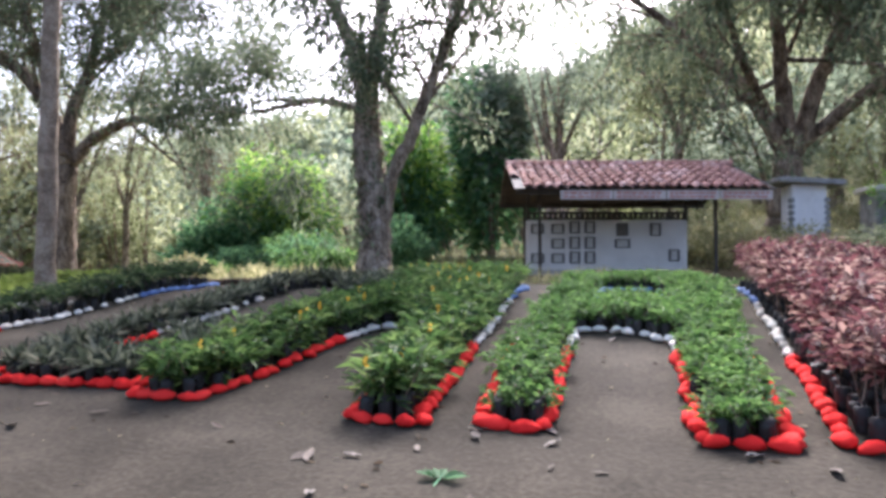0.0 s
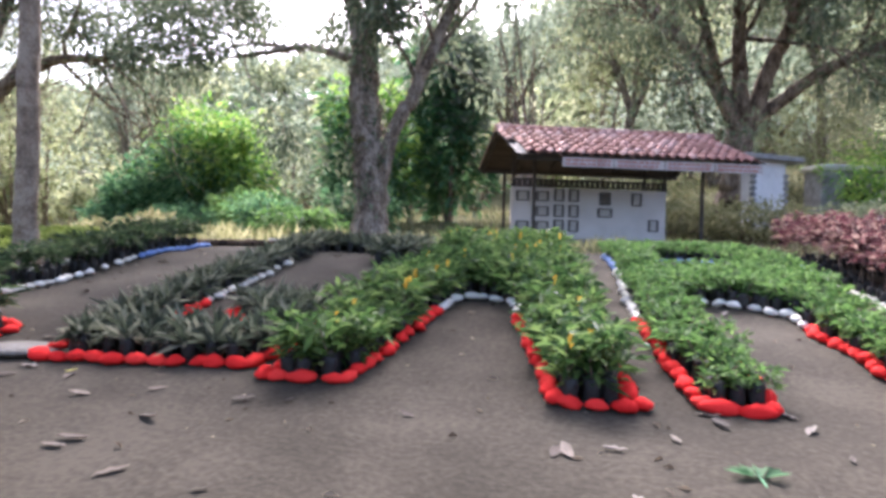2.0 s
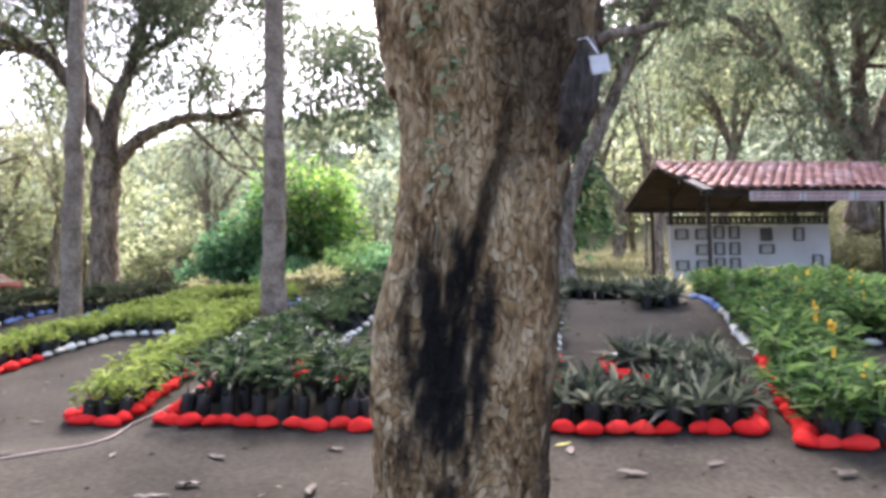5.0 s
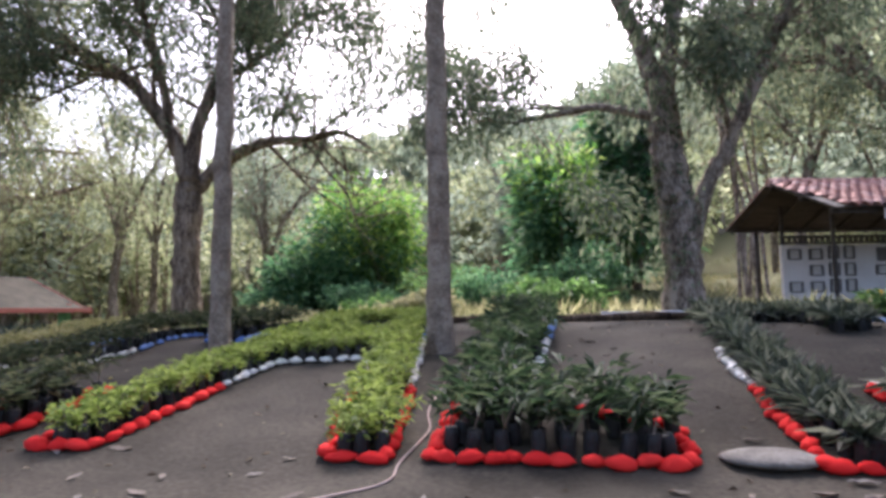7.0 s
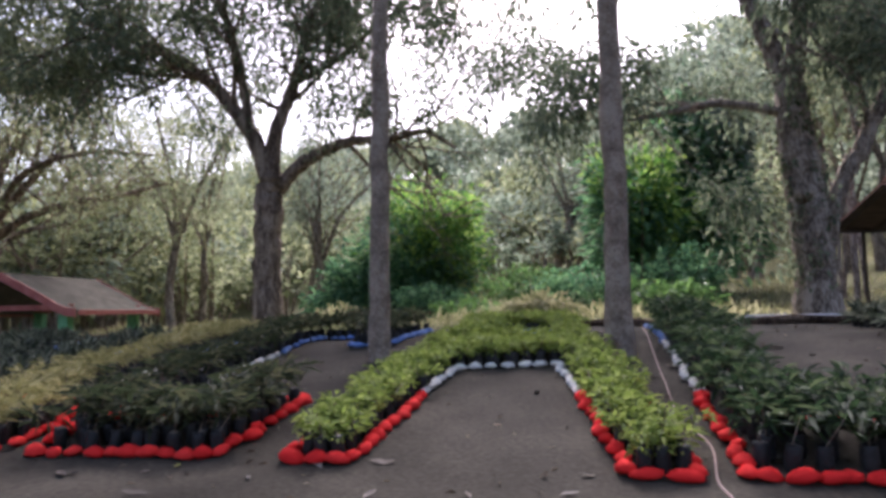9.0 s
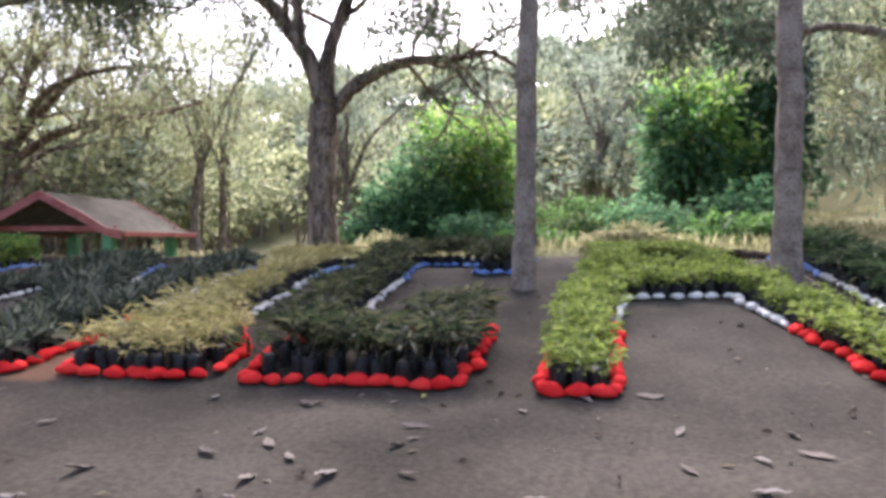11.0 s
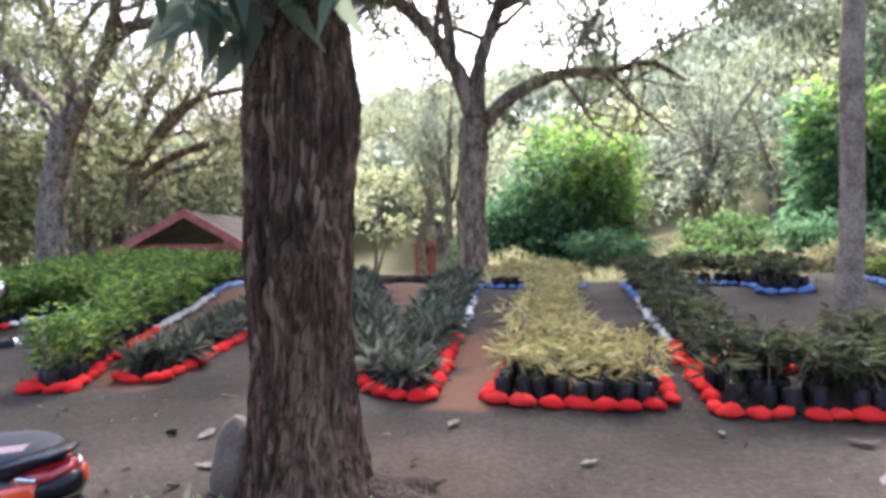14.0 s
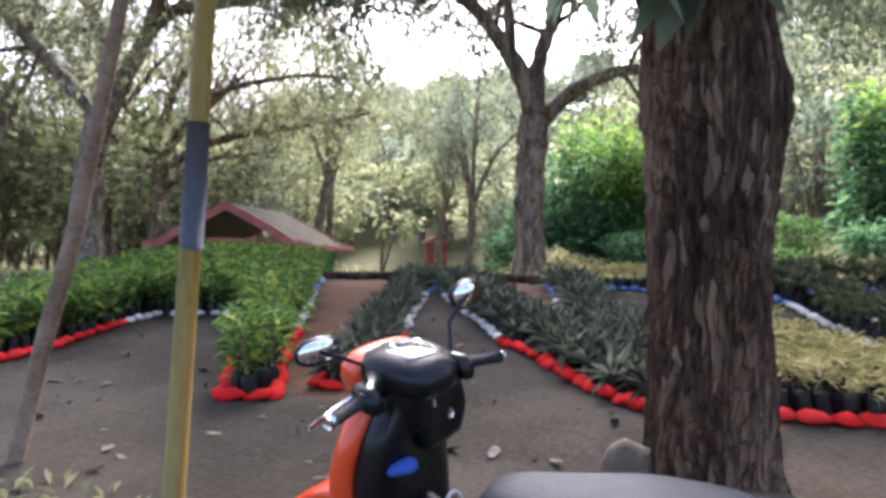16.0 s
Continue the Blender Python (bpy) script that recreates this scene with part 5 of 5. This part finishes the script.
slab = tagged(part("stone_slab", stb, surface("buff_stone", [(0.085, 0.065, 0.045), (0.14, 0.112, 0.08), (0.2, 0.165, 0.125)], 6, 0.95, 0.5, 40), smooth=True), "rounded grey stone leaning against the trunk", "stone")
slab.matrix_world = pose(-17.42, 3.3, on_land(-17.42, 3.3) + 0.17, -6, 10, -20)
disc = bmesh.new()
bmesh.ops.create_uvsphere(disc, u_segments=28, v_segments=10, radius=1)
for v in disc.verts:
    v.co = Vector((v.co.x * 0.34, v.co.y * 0.25, v.co.z * 0.055))
    v.co *= 1 + 0.06 * noise.noise(v.co * 6)
pl = tagged(part("stepping_stone", disc, surface("dusty_stone", [(0.1, 0.09, 0.075), (0.17, 0.155, 0.13), (0.25, 0.23, 0.2)], 5, 0.95, 0.6, 30, spec=0.15), smooth=True), "flat pale oval stone lying on the earth", "stone")
pl.location = (-6.77, 5.38, on_land(-6.77, 5.38) + 0.02)
# low earth heap; its dark colour stands in for soft shade by the trunk
mnd = bmesh.new()
bmesh.ops.create_uvsphere(mnd, u_segments=24, v_segments=12, radius=1)
for v in mnd.verts:
    v.co = Vector((v.co.x * 0.34, v.co.y * 0.28, v.co.z * 0.12)) * (1 + 0.5 * noise.noise(v.co * 2.5))
md = tagged(part("earth_mound", mnd, surface("shaded_earth", [(0.03, 0.021, 0.015), (0.055, 0.04, 0.029), (0.085, 0.064, 0.047)], 6, 0.95, 1.0, 30, spec=0.15, deep=0.05), smooth=True), "small heap of earth coloured dark for the soft shade beside the trunk", "mound")
md.location = (-16.6, 3.5, on_land(-16.6, 3.5) - 0.03)
cord = tagged(tube("cord", [(x, y, on_land(x, y) + 0.012) for x, y in bend([(-9.45, 12.0), (-9.43, 8.2), (-9.4, 6.6), (-9.25, 5.9), (-9.3, 5.2), (-9.28, 4.8), (-9.6, 4.4), (-10.2, 3.9)], 8)], [0.008] * 57, surface("pink_cord", [(0.34, 0.23, 0.19), (0.42, 0.31, 0.26)], 9, 0.7, 0), sides=6), "pale pink cord trailing over the earth", "cord")
plank = tagged(part("plank", box((1.7, 0.16, 0.05), (0, 0, 0), 0.01), WHITEWASH), "pale plank lying behind the beds", "plank")
plank.matrix_world = pose(-6.9, 13.0, on_land(-6.9, 13.0) + 0.13, 0, 0, 4)
BAMBOO = surface("yellow_bamboo", [(0.13, 0.09, 0.016), (0.25, 0.18, 0.03), (0.33, 0.25, 0.07)], 6, 0.5, 0.3, stretch=(1, 1, 0.2))
zb = on_land(-18.945, 2.08)
yp = tagged(new("pole"), "upright yellow pole with a grey sleeve in a rough stone footing", "pole")
yp.location = (-18.945, 2.08, zb)
tube("shaft", [(-0.03, 0, -0.05), (0.04, 0, 1.3), (0.17, 0, 4.0)], [0.039, 0.037, 0.034], BAMBOO, yp, 12)
tube("sleeve", [(0.046, 0, 1.36), (0.068, 0, 1.8)], [0.04, 0.0395], surface("grey_sleeve", [(0.05, 0.056, 0.064), (0.085, 0.092, 0.1)], 5, 0.9, 0.1), yp, 12, "grey metal sleeve")
ft = bmesh.new()
bmesh.ops.create_uvsphere(ft, u_segments=20, v_segments=10, radius=1)
for v in ft.verts:
    v.co = Vector((v.co.x * 0.3, v.co.y * 0.22, v.co.z * 0.16)) * (1 + 0.3 * noise.noise(v.co * 3))
part("footing", ft, MASONRY, yp, "rough stone footing", True)
za = on_land(-20.9, 3.3)
gp = tagged(tube("leaning_stake", [(-20.92, 3.3, za - 0.05), (-20.75, 3.3, 0.9), (-20.52, 3.3, 1.65), (-20.24, 3.3, 2.95), (-20.0, 3.3, 4.2)], [0.055, 0.05, 0.047, 0.045, 0.035], surface("tan_wood", [(0.12, 0.08, 0.05), (0.24, 0.17, 0.11), (0.34, 0.26, 0.18)], 5, 0.9, 0.6, 30, spec=0.2), sides=10, wob=0.04), "grey-brown leaning wooden stake", "stake")


# ---- litter ----
LITTER = [surface("dry_leaf", [(0.035, 0.025, 0.018), (0.09, 0.065, 0.045), (0.2, 0.16, 0.12)], 8, 0.8, 0.3, per_object=0.6), surface("yellow_leaf", [(0.4, 0.36, 0.06), (0.5, 0.45, 0.1)], 8, 0.7, 0.2),
          surface("bleached_leaf", [(0.1, 0.083, 0.066), (0.19, 0.16, 0.13)], 8, 0.8, 0.2)]


def litter_data(k):
    r = np.random.default_rng(100 + k)
    n, v, f = 7, [], []
    curl = r.uniform(0.15, 0.9)
    for i in range(n):
        t = i / (n - 1)
        w = 0.5 * math.sin(math.pi * min(1, t * 0.95 + 0.03)) ** 0.8 * 0.36
        z = curl * 0.3 * (t - 0.5) ** 2 + 0.02 * r.normal()
        for s in (-1, 0, 1):
            v.append((t - 0.5, s * w + 0.03 * math.sin(t * 5), z + abs(s) * w * curl * 0.6))
    for i in range(n - 1):
        for j in range(2):
            f.append((i * 3 + j, i * 3 + j + 1, i * 3 + j + 4, i * 3 + j + 3))
    me = bpy.data.meshes.new("fallen_leaf")
    me.from_pydata(v, [], f)
    me.shade_smooth()
    me.materials.append(LITTER[0] if k < 5 else LITTER[1] if k == 5 else LITTER[2])
    return me


LDATA = [litter_data(k) for k in range(9)]
for k in range(295):
    x, y = rng.uniform(-24, 3), rng.uniform(1.6, 5.0) if rng.random() < 0.72 else rng.uniform(5, 11)
    if np.hypot(x + 6.28, y - 3.25) < 0.55 or np.hypot(x + 17.02, y - 3.35) < 0.5:
        continue
    i = rng.integers(0, 5) if rng.random() < 0.75 else (5 if rng.random() < 0.1 else rng.integers(6, 9))
    o = tagged(new("fallen_leaf", LDATA[i]), "dry curled fallen leaf on the earth" if i != 5 else "yellow fallen leaf on the earth", "leaf", group="fallen leaves")
    s = rng.uniform(0.09, 0.2)
    o.matrix_world = pose(x, y, on_land(x, y) + 0.012, rng.normal(0, 8), rng.normal(0, 8), rng.uniform(0, 360)) @ Matrix.Diagonal((s, s, s, 1))


sprig = tagged(new("leaf_sprig"), "fresh green sprig of leaves dropped on the earth", "leaves")
sprig.location = (-1.2, 3.82, on_land(-1.2, 3.82) + 0.015)
for a in np.linspace(-1.3, 1.3, 7):
    d = np.array([[math.sin(a), math.cos(a), 0.25]])
    v, f = leaf_arrays(np.array([[0.03 * math.sin(a), 0, 0.01]]), d, np.array([0.15]), np.array([0.05]))
    quads("leaf", v, f, DARKLEAF, sprig)
tube("stalk", [(0, -0.12, 0.005), (0, 0, 0.012), (0, 0.06, 0.02)], [0.005, 0.004, 0.003], GREENP, sprig, 6)


twg = tagged(new("fallen_twig"), "bare forked twig lying beside the pole footing", "twig")
twg.location = (-18.55, 2.25, on_land(-18.55, 2.25) + 0.02)
for pts in ([(-0.3, -0.06, 0), (-0.1, 0.02, 0.015), (0.05, 0.05, 0.03), (0.2, 0.16, 0.05)], [(0.05, 0.05, 0.03), (0.1, 0.14, 0.06), (0.08, 0.24, 0.05)], [(-0.1, 0.02, 0.015), (0.02, -0.05, 0.02), (0.16, -0.06, 0.015)]):
    tube("twig_fork", bend(pts, 4), np.linspace(0.014, 0.006, 4 * (len(pts) - 1) + 1), BARK, twg, 6, wob=0.1)


def weeds(label, cx, cy, rx, ry, n, leaf, ln):
    a, r = rng.uniform(0, 6.28, n), np.sqrt(rng.random(n))
    x, y = cx + rx * r * np.cos(a), cy + ry * r * np.sin(a)
    B = np.stack([x, y, [on_land(p, q) - 0.005 for p, q in zip(x, y)]], 1)
    v, f = leaf_arrays(B, np.stack([rng.normal(0, 0.7, n), rng.normal(0, 0.7, n), np.full(n, 0.7)], 1), ln * rng.uniform(0.5, 1.2, n), ln * 0.3 * rng.uniform(0.7, 1.2, n))
    tagged(quads("weeds", v, f, leaf), label, "weeds", kind="stuff")


def litter_mass():
    """Small crumbled leaves strewn over the earth."""
    n = 1500
    x, y = rng.uniform(-24, 4, n), rng.uniform(1.2, 12, n)
    B = np.stack([x, y, [on_land(p, q) + 0.004 for p, q in zip(x, y)]], 1)
    D = np.stack([rng.normal(0, 1, n), rng.normal(0, 1, n), rng.uniform(0.12, 0.3, n)], 1)
    L = rng.uniform(0.03, 0.1, n)
    v, f = leaf_arrays(B, D, L, L * 0.4)
    tagged(quads("leaf_litter", v, f, foliage("litter_crumbs", (0.03, 0.022, 0.015), (0.1, 0.075, 0.05), (0.28, 0.24, 0.18), gloss=0.8)), "small dry leaves strewn over the earth", "leaf litter", kind="stuff")


litter_mass()
weeds("low grey weeds and litter at the foot of the trunk", -16.9, 2.8, 0.85, 0.4, 650, GREYLEAF, 0.15)
weeds("low yellowish weeds at the foot of the trunk", -17.2, 2.72, 0.6, 0.32, 420, DRYLEAF, 0.13)
weeds("sparse litter of leaves by the pole", -20.3, 2.6, 0.8, 0.5, 120, DRYLEAF, 0.14)


# ---- parked scooter ----
BLACKP = surface("black_plastic", [(0.004, 0.004, 0.0045), (0.007, 0.007, 0.0075), (0.011, 0.011, 0.012)], 5, 0.32, 0.05, coat=0.1, spec=0.3)
ORANGE = surface("orange_fairing", [(0.78, 0.06, 0.015), (0.86, 0.085, 0.022), (0.88, 0.11, 0.035)], 3, 0.25, 0.0, coat=0.5)
SEAT = surface("seat_vinyl", [(0.014, 0.016, 0.02), (0.024, 0.027, 0.033), (0.036, 0.04, 0.047)], 6, 0.6, 0.2, 120, spec=0.25)
CHROME = surface("chrome", [(0.7, 0.7, 0.7), (0.8, 0.8, 0.8)], 3, 0.12, 0, metal=1.0)
RUBBER = surface("tyre_rubber", [(0.012, 0.012, 0.012), (0.03, 0.03, 0.03)], 8, 0.85, 0.3)
DIAL = surface("dial_glass", [(0.04, 0.042, 0.045), (0.07, 0.073, 0.078)], 3, 0.08, 0, coat=1.0)
LENS = surface("red_lens", [(0.4, 0.02, 0.02), (0.5, 0.03, 0.03)], 3, 0.1, 0, coat=1.0)
BLUEBAG = surface("blue_cloth", [(0.03, 0.08, 0.35), (0.05, 0.12, 0.45)], 9, 0.8, 0.3)
MIRROR = surface("mirror", [(0.9, 0.9, 0.9), (0.9, 0.9, 0.9)], 3, 0.02, 0, metal=1.0)


def loft(name, rings, material, parent, label="", k=20, power=2.6, axis="x"):
    """A closed skin over rounded cross-sections. Rows: place along the axis, centre of the two others, half sizes of the two others."""
    c = bend(rings, 5)
    V, F = [], []
    for a, p, q, hp, hq in c:
        for j in range(k):
            t = 2 * math.pi * j / k
            ct, st = math.cos(t), math.sin(t)
            dp = hp * math.copysign(abs(ct) ** (2 / power), ct)
            dq = hq * math.copysign(abs(st) ** (2 / power), st)
            V.append((a, p + dp, q + dq) if axis == "x" else (p + dp, q + dq, a))
    n = len(c)
    for i in range(n - 1):
        for j in range(k):
            F.append((i * k + j, i * k + (j + 1) % k, (i + 1) * k + (j + 1) % k, (i + 1) * k + j))
    F += [tuple(range(k))[::-1], tuple(range((n - 1) * k, n * k))]
    return shape(name, V, F, material, parent, label, True)


def wheel(parent, x, r):
    w = tube("wheel", [(x, -0.045, r), (x, 0.045, r)], [0.16, 0.16], CHROME, parent, 20, "dark alloy wheel")
    bm = bmesh.new()
    for i in range(36):
        a0, a1 = 2 * math.pi * i / 36, 2 * math.pi * (i + 1) / 36
        ring = []
        for a in (a0, a1):
            ring.append([bm.verts.new((x + (r - 0.05 + 0.05 * math.cos(b)) * math.cos(a), 0.055 * math.sin(b), r + (r - 0.05 + 0.05 * math.cos(b)) * math.sin(a))) for b in [2 * math.pi * j / 8 for j in range(8)]])
        for j in range(8):
            bm.faces.new((ring[0][j], ring[0][(j + 1) % 8], ring[1][(j + 1) % 8], ring[1][j]))
    bmesh.ops.remove_doubles(bm, verts=bm.verts, dist=0.0005)
    part("tyre", bm, RUBBER, w, "black tyre", True)


sc = tagged(new("scooter"), "black and orange motor scooter leaning on its side stand", "scooter")
SCX, SCY, SCT, LEAN = -17.705, 2.115, 161, 10
sc.matrix_world = pose(SCX, SCY, on_land(SCX, SCY) + 0.005, -LEAN, 0, SCT)
STEER = Matrix.Translation((0.36, 0, 0)) @ pose(0, 0, 0, 0, 0, -13) @ Matrix.Translation((-0.36, 0, 0))


def steered(ob):
    """Turns a part with the handlebar, to the right."""
    ob.data.transform(STEER)
    return ob


wheel(sc, 0.68, 0.25)
wheel(sc, -0.58, 0.25)
loft("front_fender", [(0.42, 0, 0.42, 0.05, 0.05), (0.57, 0, 0.52, 0.075, 0.045), (0.72, 0, 0.54, 0.08, 0.04), (0.92, 0, 0.42, 0.05, 0.05)], ORANGE, sc)
for s in (-1, 1):
    tube("fork", [(0.68, s * 0.085, 0.25), (0.55, s * 0.07, 0.62)], [0.028, 0.03], BLACKP, sc, 10)
loft("leg_shield", [(0.24, 0.36, 0, 0.05, 0.13), (0.36, 0.38, 0, 0.06, 0.17), (0.52, 0.405, 0, 0.07, 0.205), (0.68, 0.41, 0, 0.075, 0.215), (0.82, 0.385, 0, 0.08, 0.185), (0.92, 0.36, 0, 0.075, 0.13), (1.0, 0.34, 0, 0.06, 0.1)], BLACKP, sc, "black inner leg shield", axis="z", power=3.2)
loft("front_fairing", [(0.4, 0.44, 0, 0.05, 0.17), (0.54, 0.475, 0, 0.06, 0.225), (0.7, 0.49, 0, 0.06, 0.245), (0.82, 0.47, 0, 0.065, 0.215), (0.92, 0.45, 0, 0.06, 0.15), (0.98, 0.43, 0, 0.04, 0.1)], ORANGE, sc, "orange front fairing", axis="z")
loft("floorboard", [(0.38, 0, 0.27, 0.16, 0.045), (0.15, 0, 0.25, 0.18, 0.04), (-0.12, 0, 0.27, 0.17, 0.05)], BLACKP, sc)
loft("tunnel", [(0.34, 0, 0.42, 0.07, 0.2), (0.2, 0, 0.4, 0.08, 0.16), (0.08, 0, 0.46, 0.1, 0.19), (-0.02, 0, 0.5, 0.12, 0.19)], BLACKP, sc)
loft("body", [(0.06, 0, 0.5, 0.1, 0.17), (-0.1, 0, 0.52, 0.14, 0.17), (-0.3, 0, 0.56, 0.16, 0.15), (-0.5, 0, 0.6, 0.16, 0.13), (-0.68, 0, 0.66, 0.11, 0.07), (-0.78, 0, 0.69, 0.05, 0.03)], BLACKP, sc)
for s in (-1, 1):
    loft("side_fairing", [(-0.02, s * 0.12, 0.5, 0.03, 0.08), (-0.3, s * 0.155, 0.56, 0.03, 0.09), (-0.56, s * 0.135, 0.63, 0.03, 0.06), (-0.74, s * 0.07, 0.69, 0.02, 0.03)], ORANGE, sc, "orange side fairing")
seat = loft("seat", [(0.1, 0, 0.625, 0.05, 0.02), (0.075, 0, 0.64, 0.095, 0.05), (0.0, 0, 0.652, 0.125, 0.062), (-0.18, 0, 0.675, 0.145, 0.066), (-0.36, 0, 0.706, 0.15, 0.066), (-0.52, 0, 0.726, 0.13, 0.058), (-0.62, 0, 0.75, 0.09, 0.04), (-0.67, 0, 0.755, 0.04, 0.015)], SEAT, sc, "grey-black vinyl seat", power=2.8, k=28)
tube("piping", [(0.08, 0.08, 0.605)] + [(x, w + 0.003, z - 0.045) for x, w, z in ((0.0, 0.125, 0.652), (-0.18, 0.145, 0.675), (-0.36, 0.15, 0.706), (-0.52, 0.13, 0.726))] + [(-0.64, 0.07, 0.72)], [0.005] * 6, BLACKP, seat, 6, "black seam along the seat")
part("seat_label", box((0.13, 0.034, 0.004), (-0.56, 0.055, 0.789), 0, (-16, 4, 28)), surface("pink_sticker", [(0.36, 0.22, 0.2), (0.44, 0.29, 0.27)], 9, 0.6, 0), seat, "pale pink sticker")
loft("grab_rail", [(-0.53, 0, 0.735, 0.13, 0.012), (-0.64, 0, 0.765, 0.11, 0.014), (-0.73, 0, 0.785, 0.085, 0.016), (-0.79, 0, 0.792, 0.035, 0.008)], BLACKP, sc, "black plastic grab rail")
tl = loft("tail_light", [(-0.64, 0, 0.71, 0.1, 0.026), (-0.72, 0, 0.725, 0.08, 0.028), (-0.765, 0, 0.725, 0.035, 0.018)], LENS, sc, "red tail light")
for s in (-1, 1):
    loft("indicator", [(-0.67, s * 0.088, 0.722, 0.012, 0.014), (-0.71, s * 0.083, 0.726, 0.011, 0.014), (-0.745, s * 0.07, 0.726, 0.006, 0.008)], CHROME, tl, "clear indicator lens")
loft("rear_fender", [(-0.76, 0, 0.6, 0.07, 0.04), (-0.92, 0, 0.5, 0.07, 0.03), (-0.99, 0, 0.36, 0.06, 0.02)], BLACKP, sc)
loft("engine", [(-0.08, 0.05, 0.3, 0.1, 0.09), (-0.33, 0.09, 0.28, 0.09, 0.09), (-0.6, 0.1, 0.26, 0.06, 0.07)], TIMBER, sc, "grey engine case")
tube("exhaust", [(-0.18, -0.14, 0.24), (-0.48, -0.16, 0.28), (-0.88, -0.17, 0.36)], [0.03, 0.05, 0.055], CHROME, sc, 12)
hd = steered(loft("handlebar_cover", [(0.2, 0, 1.0, 0.05, 0.02), (0.23, 0, 1.01, 0.1, 0.05), (0.3, 0, 1.025, 0.13, 0.065), (0.4, 0, 1.03, 0.135, 0.07), (0.48, 0, 1.01, 0.11, 0.065), (0.54, 0, 0.97, 0.06, 0.035)], BLACKP, sc, k=28))
steered(loft("steering_collar", [(0.84, 0.35, 0, 0.08, 0.1), (0.92, 0.34, 0, 0.09, 0.11), (1.0, 0.33, 0, 0.09, 0.11)], BLACKP, sc, axis="z"))
steered(loft("dial", [(0.44, 0, 1.085, 0.04, 0.012), (0.36, 0, 1.082, 0.085, 0.018), (0.27, 0, 1.07, 0.07, 0.014), (0.25, 0, 1.063, 0.04, 0.006)], DIAL, hd, "glossy instrument dial"))
steered(tube("dial_ring", [(0.345 + 0.05 * math.cos(a), 0.05 * math.sin(a), 1.1 + 0.008 * math.cos(a)) for a in np.linspace(0.4, 5.2, 14)], [0.0028] * 14, CHROME, hd, 6, "silver ring round the dial"))
steered(loft("headlight_cowl", [(0.42, 0, 1.02, 0.155, 0.06), (0.5, 0, 1.02, 0.15, 0.07), (0.57, 0, 0.97, 0.1, 0.06), (0.6, 0, 0.93, 0.05, 0.03)], ORANGE, hd, "orange headlight cowl"))
for s in (-1, 1):
    steered(tube("bar", [(0.36, s * 0.09, 1.01), (0.34, s * 0.15, 1.005), (0.3, s * 0.22, 0.99)], [0.055, 0.04, 0.024], BLACKP, sc, 12))
    gr = steered(tube("grip", [(0.305, s * 0.21, 0.99), (0.29, s * 0.27, 0.985), (0.275, s * 0.345, 0.98)], [0.021, 0.018, 0.02], RUBBER, sc, 12, "ribbed rubber grip"))
    steered(tube("grip_end", [(0.275, s * 0.345, 0.98), (0.272, s * 0.362, 0.979)], [0.022, 0.018], CHROME, gr, 12))
    steered(tube("grip_collar", [(0.308, s * 0.2, 0.99), (0.303, s * 0.22, 0.99)], [0.025, 0.025], CHROME, gr, 12))
    steered(tube("brake_lever", [(0.38, s * 0.17, 0.985), (0.37, s * 0.26, 0.97), (0.34, s * 0.38, 0.955)], [0.01, 0.008, 0.007], CHROME, sc, 8))
    steered(loft("switch_block", [(0.36, s * 0.18, 0.99, 0.035, 0.038), (0.3, s * 0.19, 0.985, 0.035, 0.04), (0.27, s * 0.19, 0.97, 0.025, 0.025)], BLACKP, sc))
    mh, mw, mt, my = (1.2, 0.075, 0.05, 0.3) if s < 0 else (1.155, 0.075, 0.04, 0.31)
    steered(tube("mirror_stalk", [(0.33, s * 0.17, 1.0), (0.335, s * 0.18, mh - 0.07), (0.35, s * (my - 0.06), mh - 0.03), (0.36, s * my, mh)], [0.007] * 4, BLACKP, sc, 8))
    mr = steered(loft("mirror_shell", [(0.395, s * my, mh, mw * 0.7, mt * 0.7), (0.37, s * my, mh, mw, mt), (0.36, s * my, mh, mw * 0.98, mt * 0.98)], BLACKP, sc, power=2.3))
    steered(loft("mirror_glass", [(0.359, s * my, mh, mw * 0.9, mt * 0.88), (0.356, s * my, mh, mw * 0.88, mt * 0.86)], MIRROR, mr, "mirror glass", power=2.3))
loft("glove_box", [(0.78, 0.29, -0.06, 0.03, 0.1), (0.86, 0.28, -0.06, 0.035, 0.12), (0.96, 0.27, -0.05, 0.03, 0.1)], BLACKP, sc, axis="z", power=4)
part("warning_label", box((0.004, 0.05, 0.028), (0.245, 0.0, 0.93), 0, (0, 0, 0)), BOARD, sc, "small white label")
tube("key_switch", [(0.26, -0.05, 0.87), (0.235, -0.05, 0.872)], [0.02, 0.018], CHROME, sc, 12, "chrome key switch")
tube("white_cable", bend([(0.2, 0.1, 0.3), (0.2, 0.1, 0.55), (0.2, 0.065, 0.64), (0.2, 0.01, 0.645), (0.2, -0.03, 0.56), (0.2, -0.03, 0.34)], 4), [0.005] * 21, WHITEWASH, sc, 7, "white cable loop")
loft("blue_cloth", [(0.33, 0.12, 0.75, 0.055, 0.02), (0.3, 0.12, 0.755, 0.05, 0.018), (0.275, 0.11, 0.75, 0.02, 0.01)], BLUEBAG, sc, "blue cloth in the shield pocket")
tube("stand", [(0.0, 0.12, 0.28), (0.02, 0.2, 0.035)], [0.014, 0.014], CHROME, sc, 8)
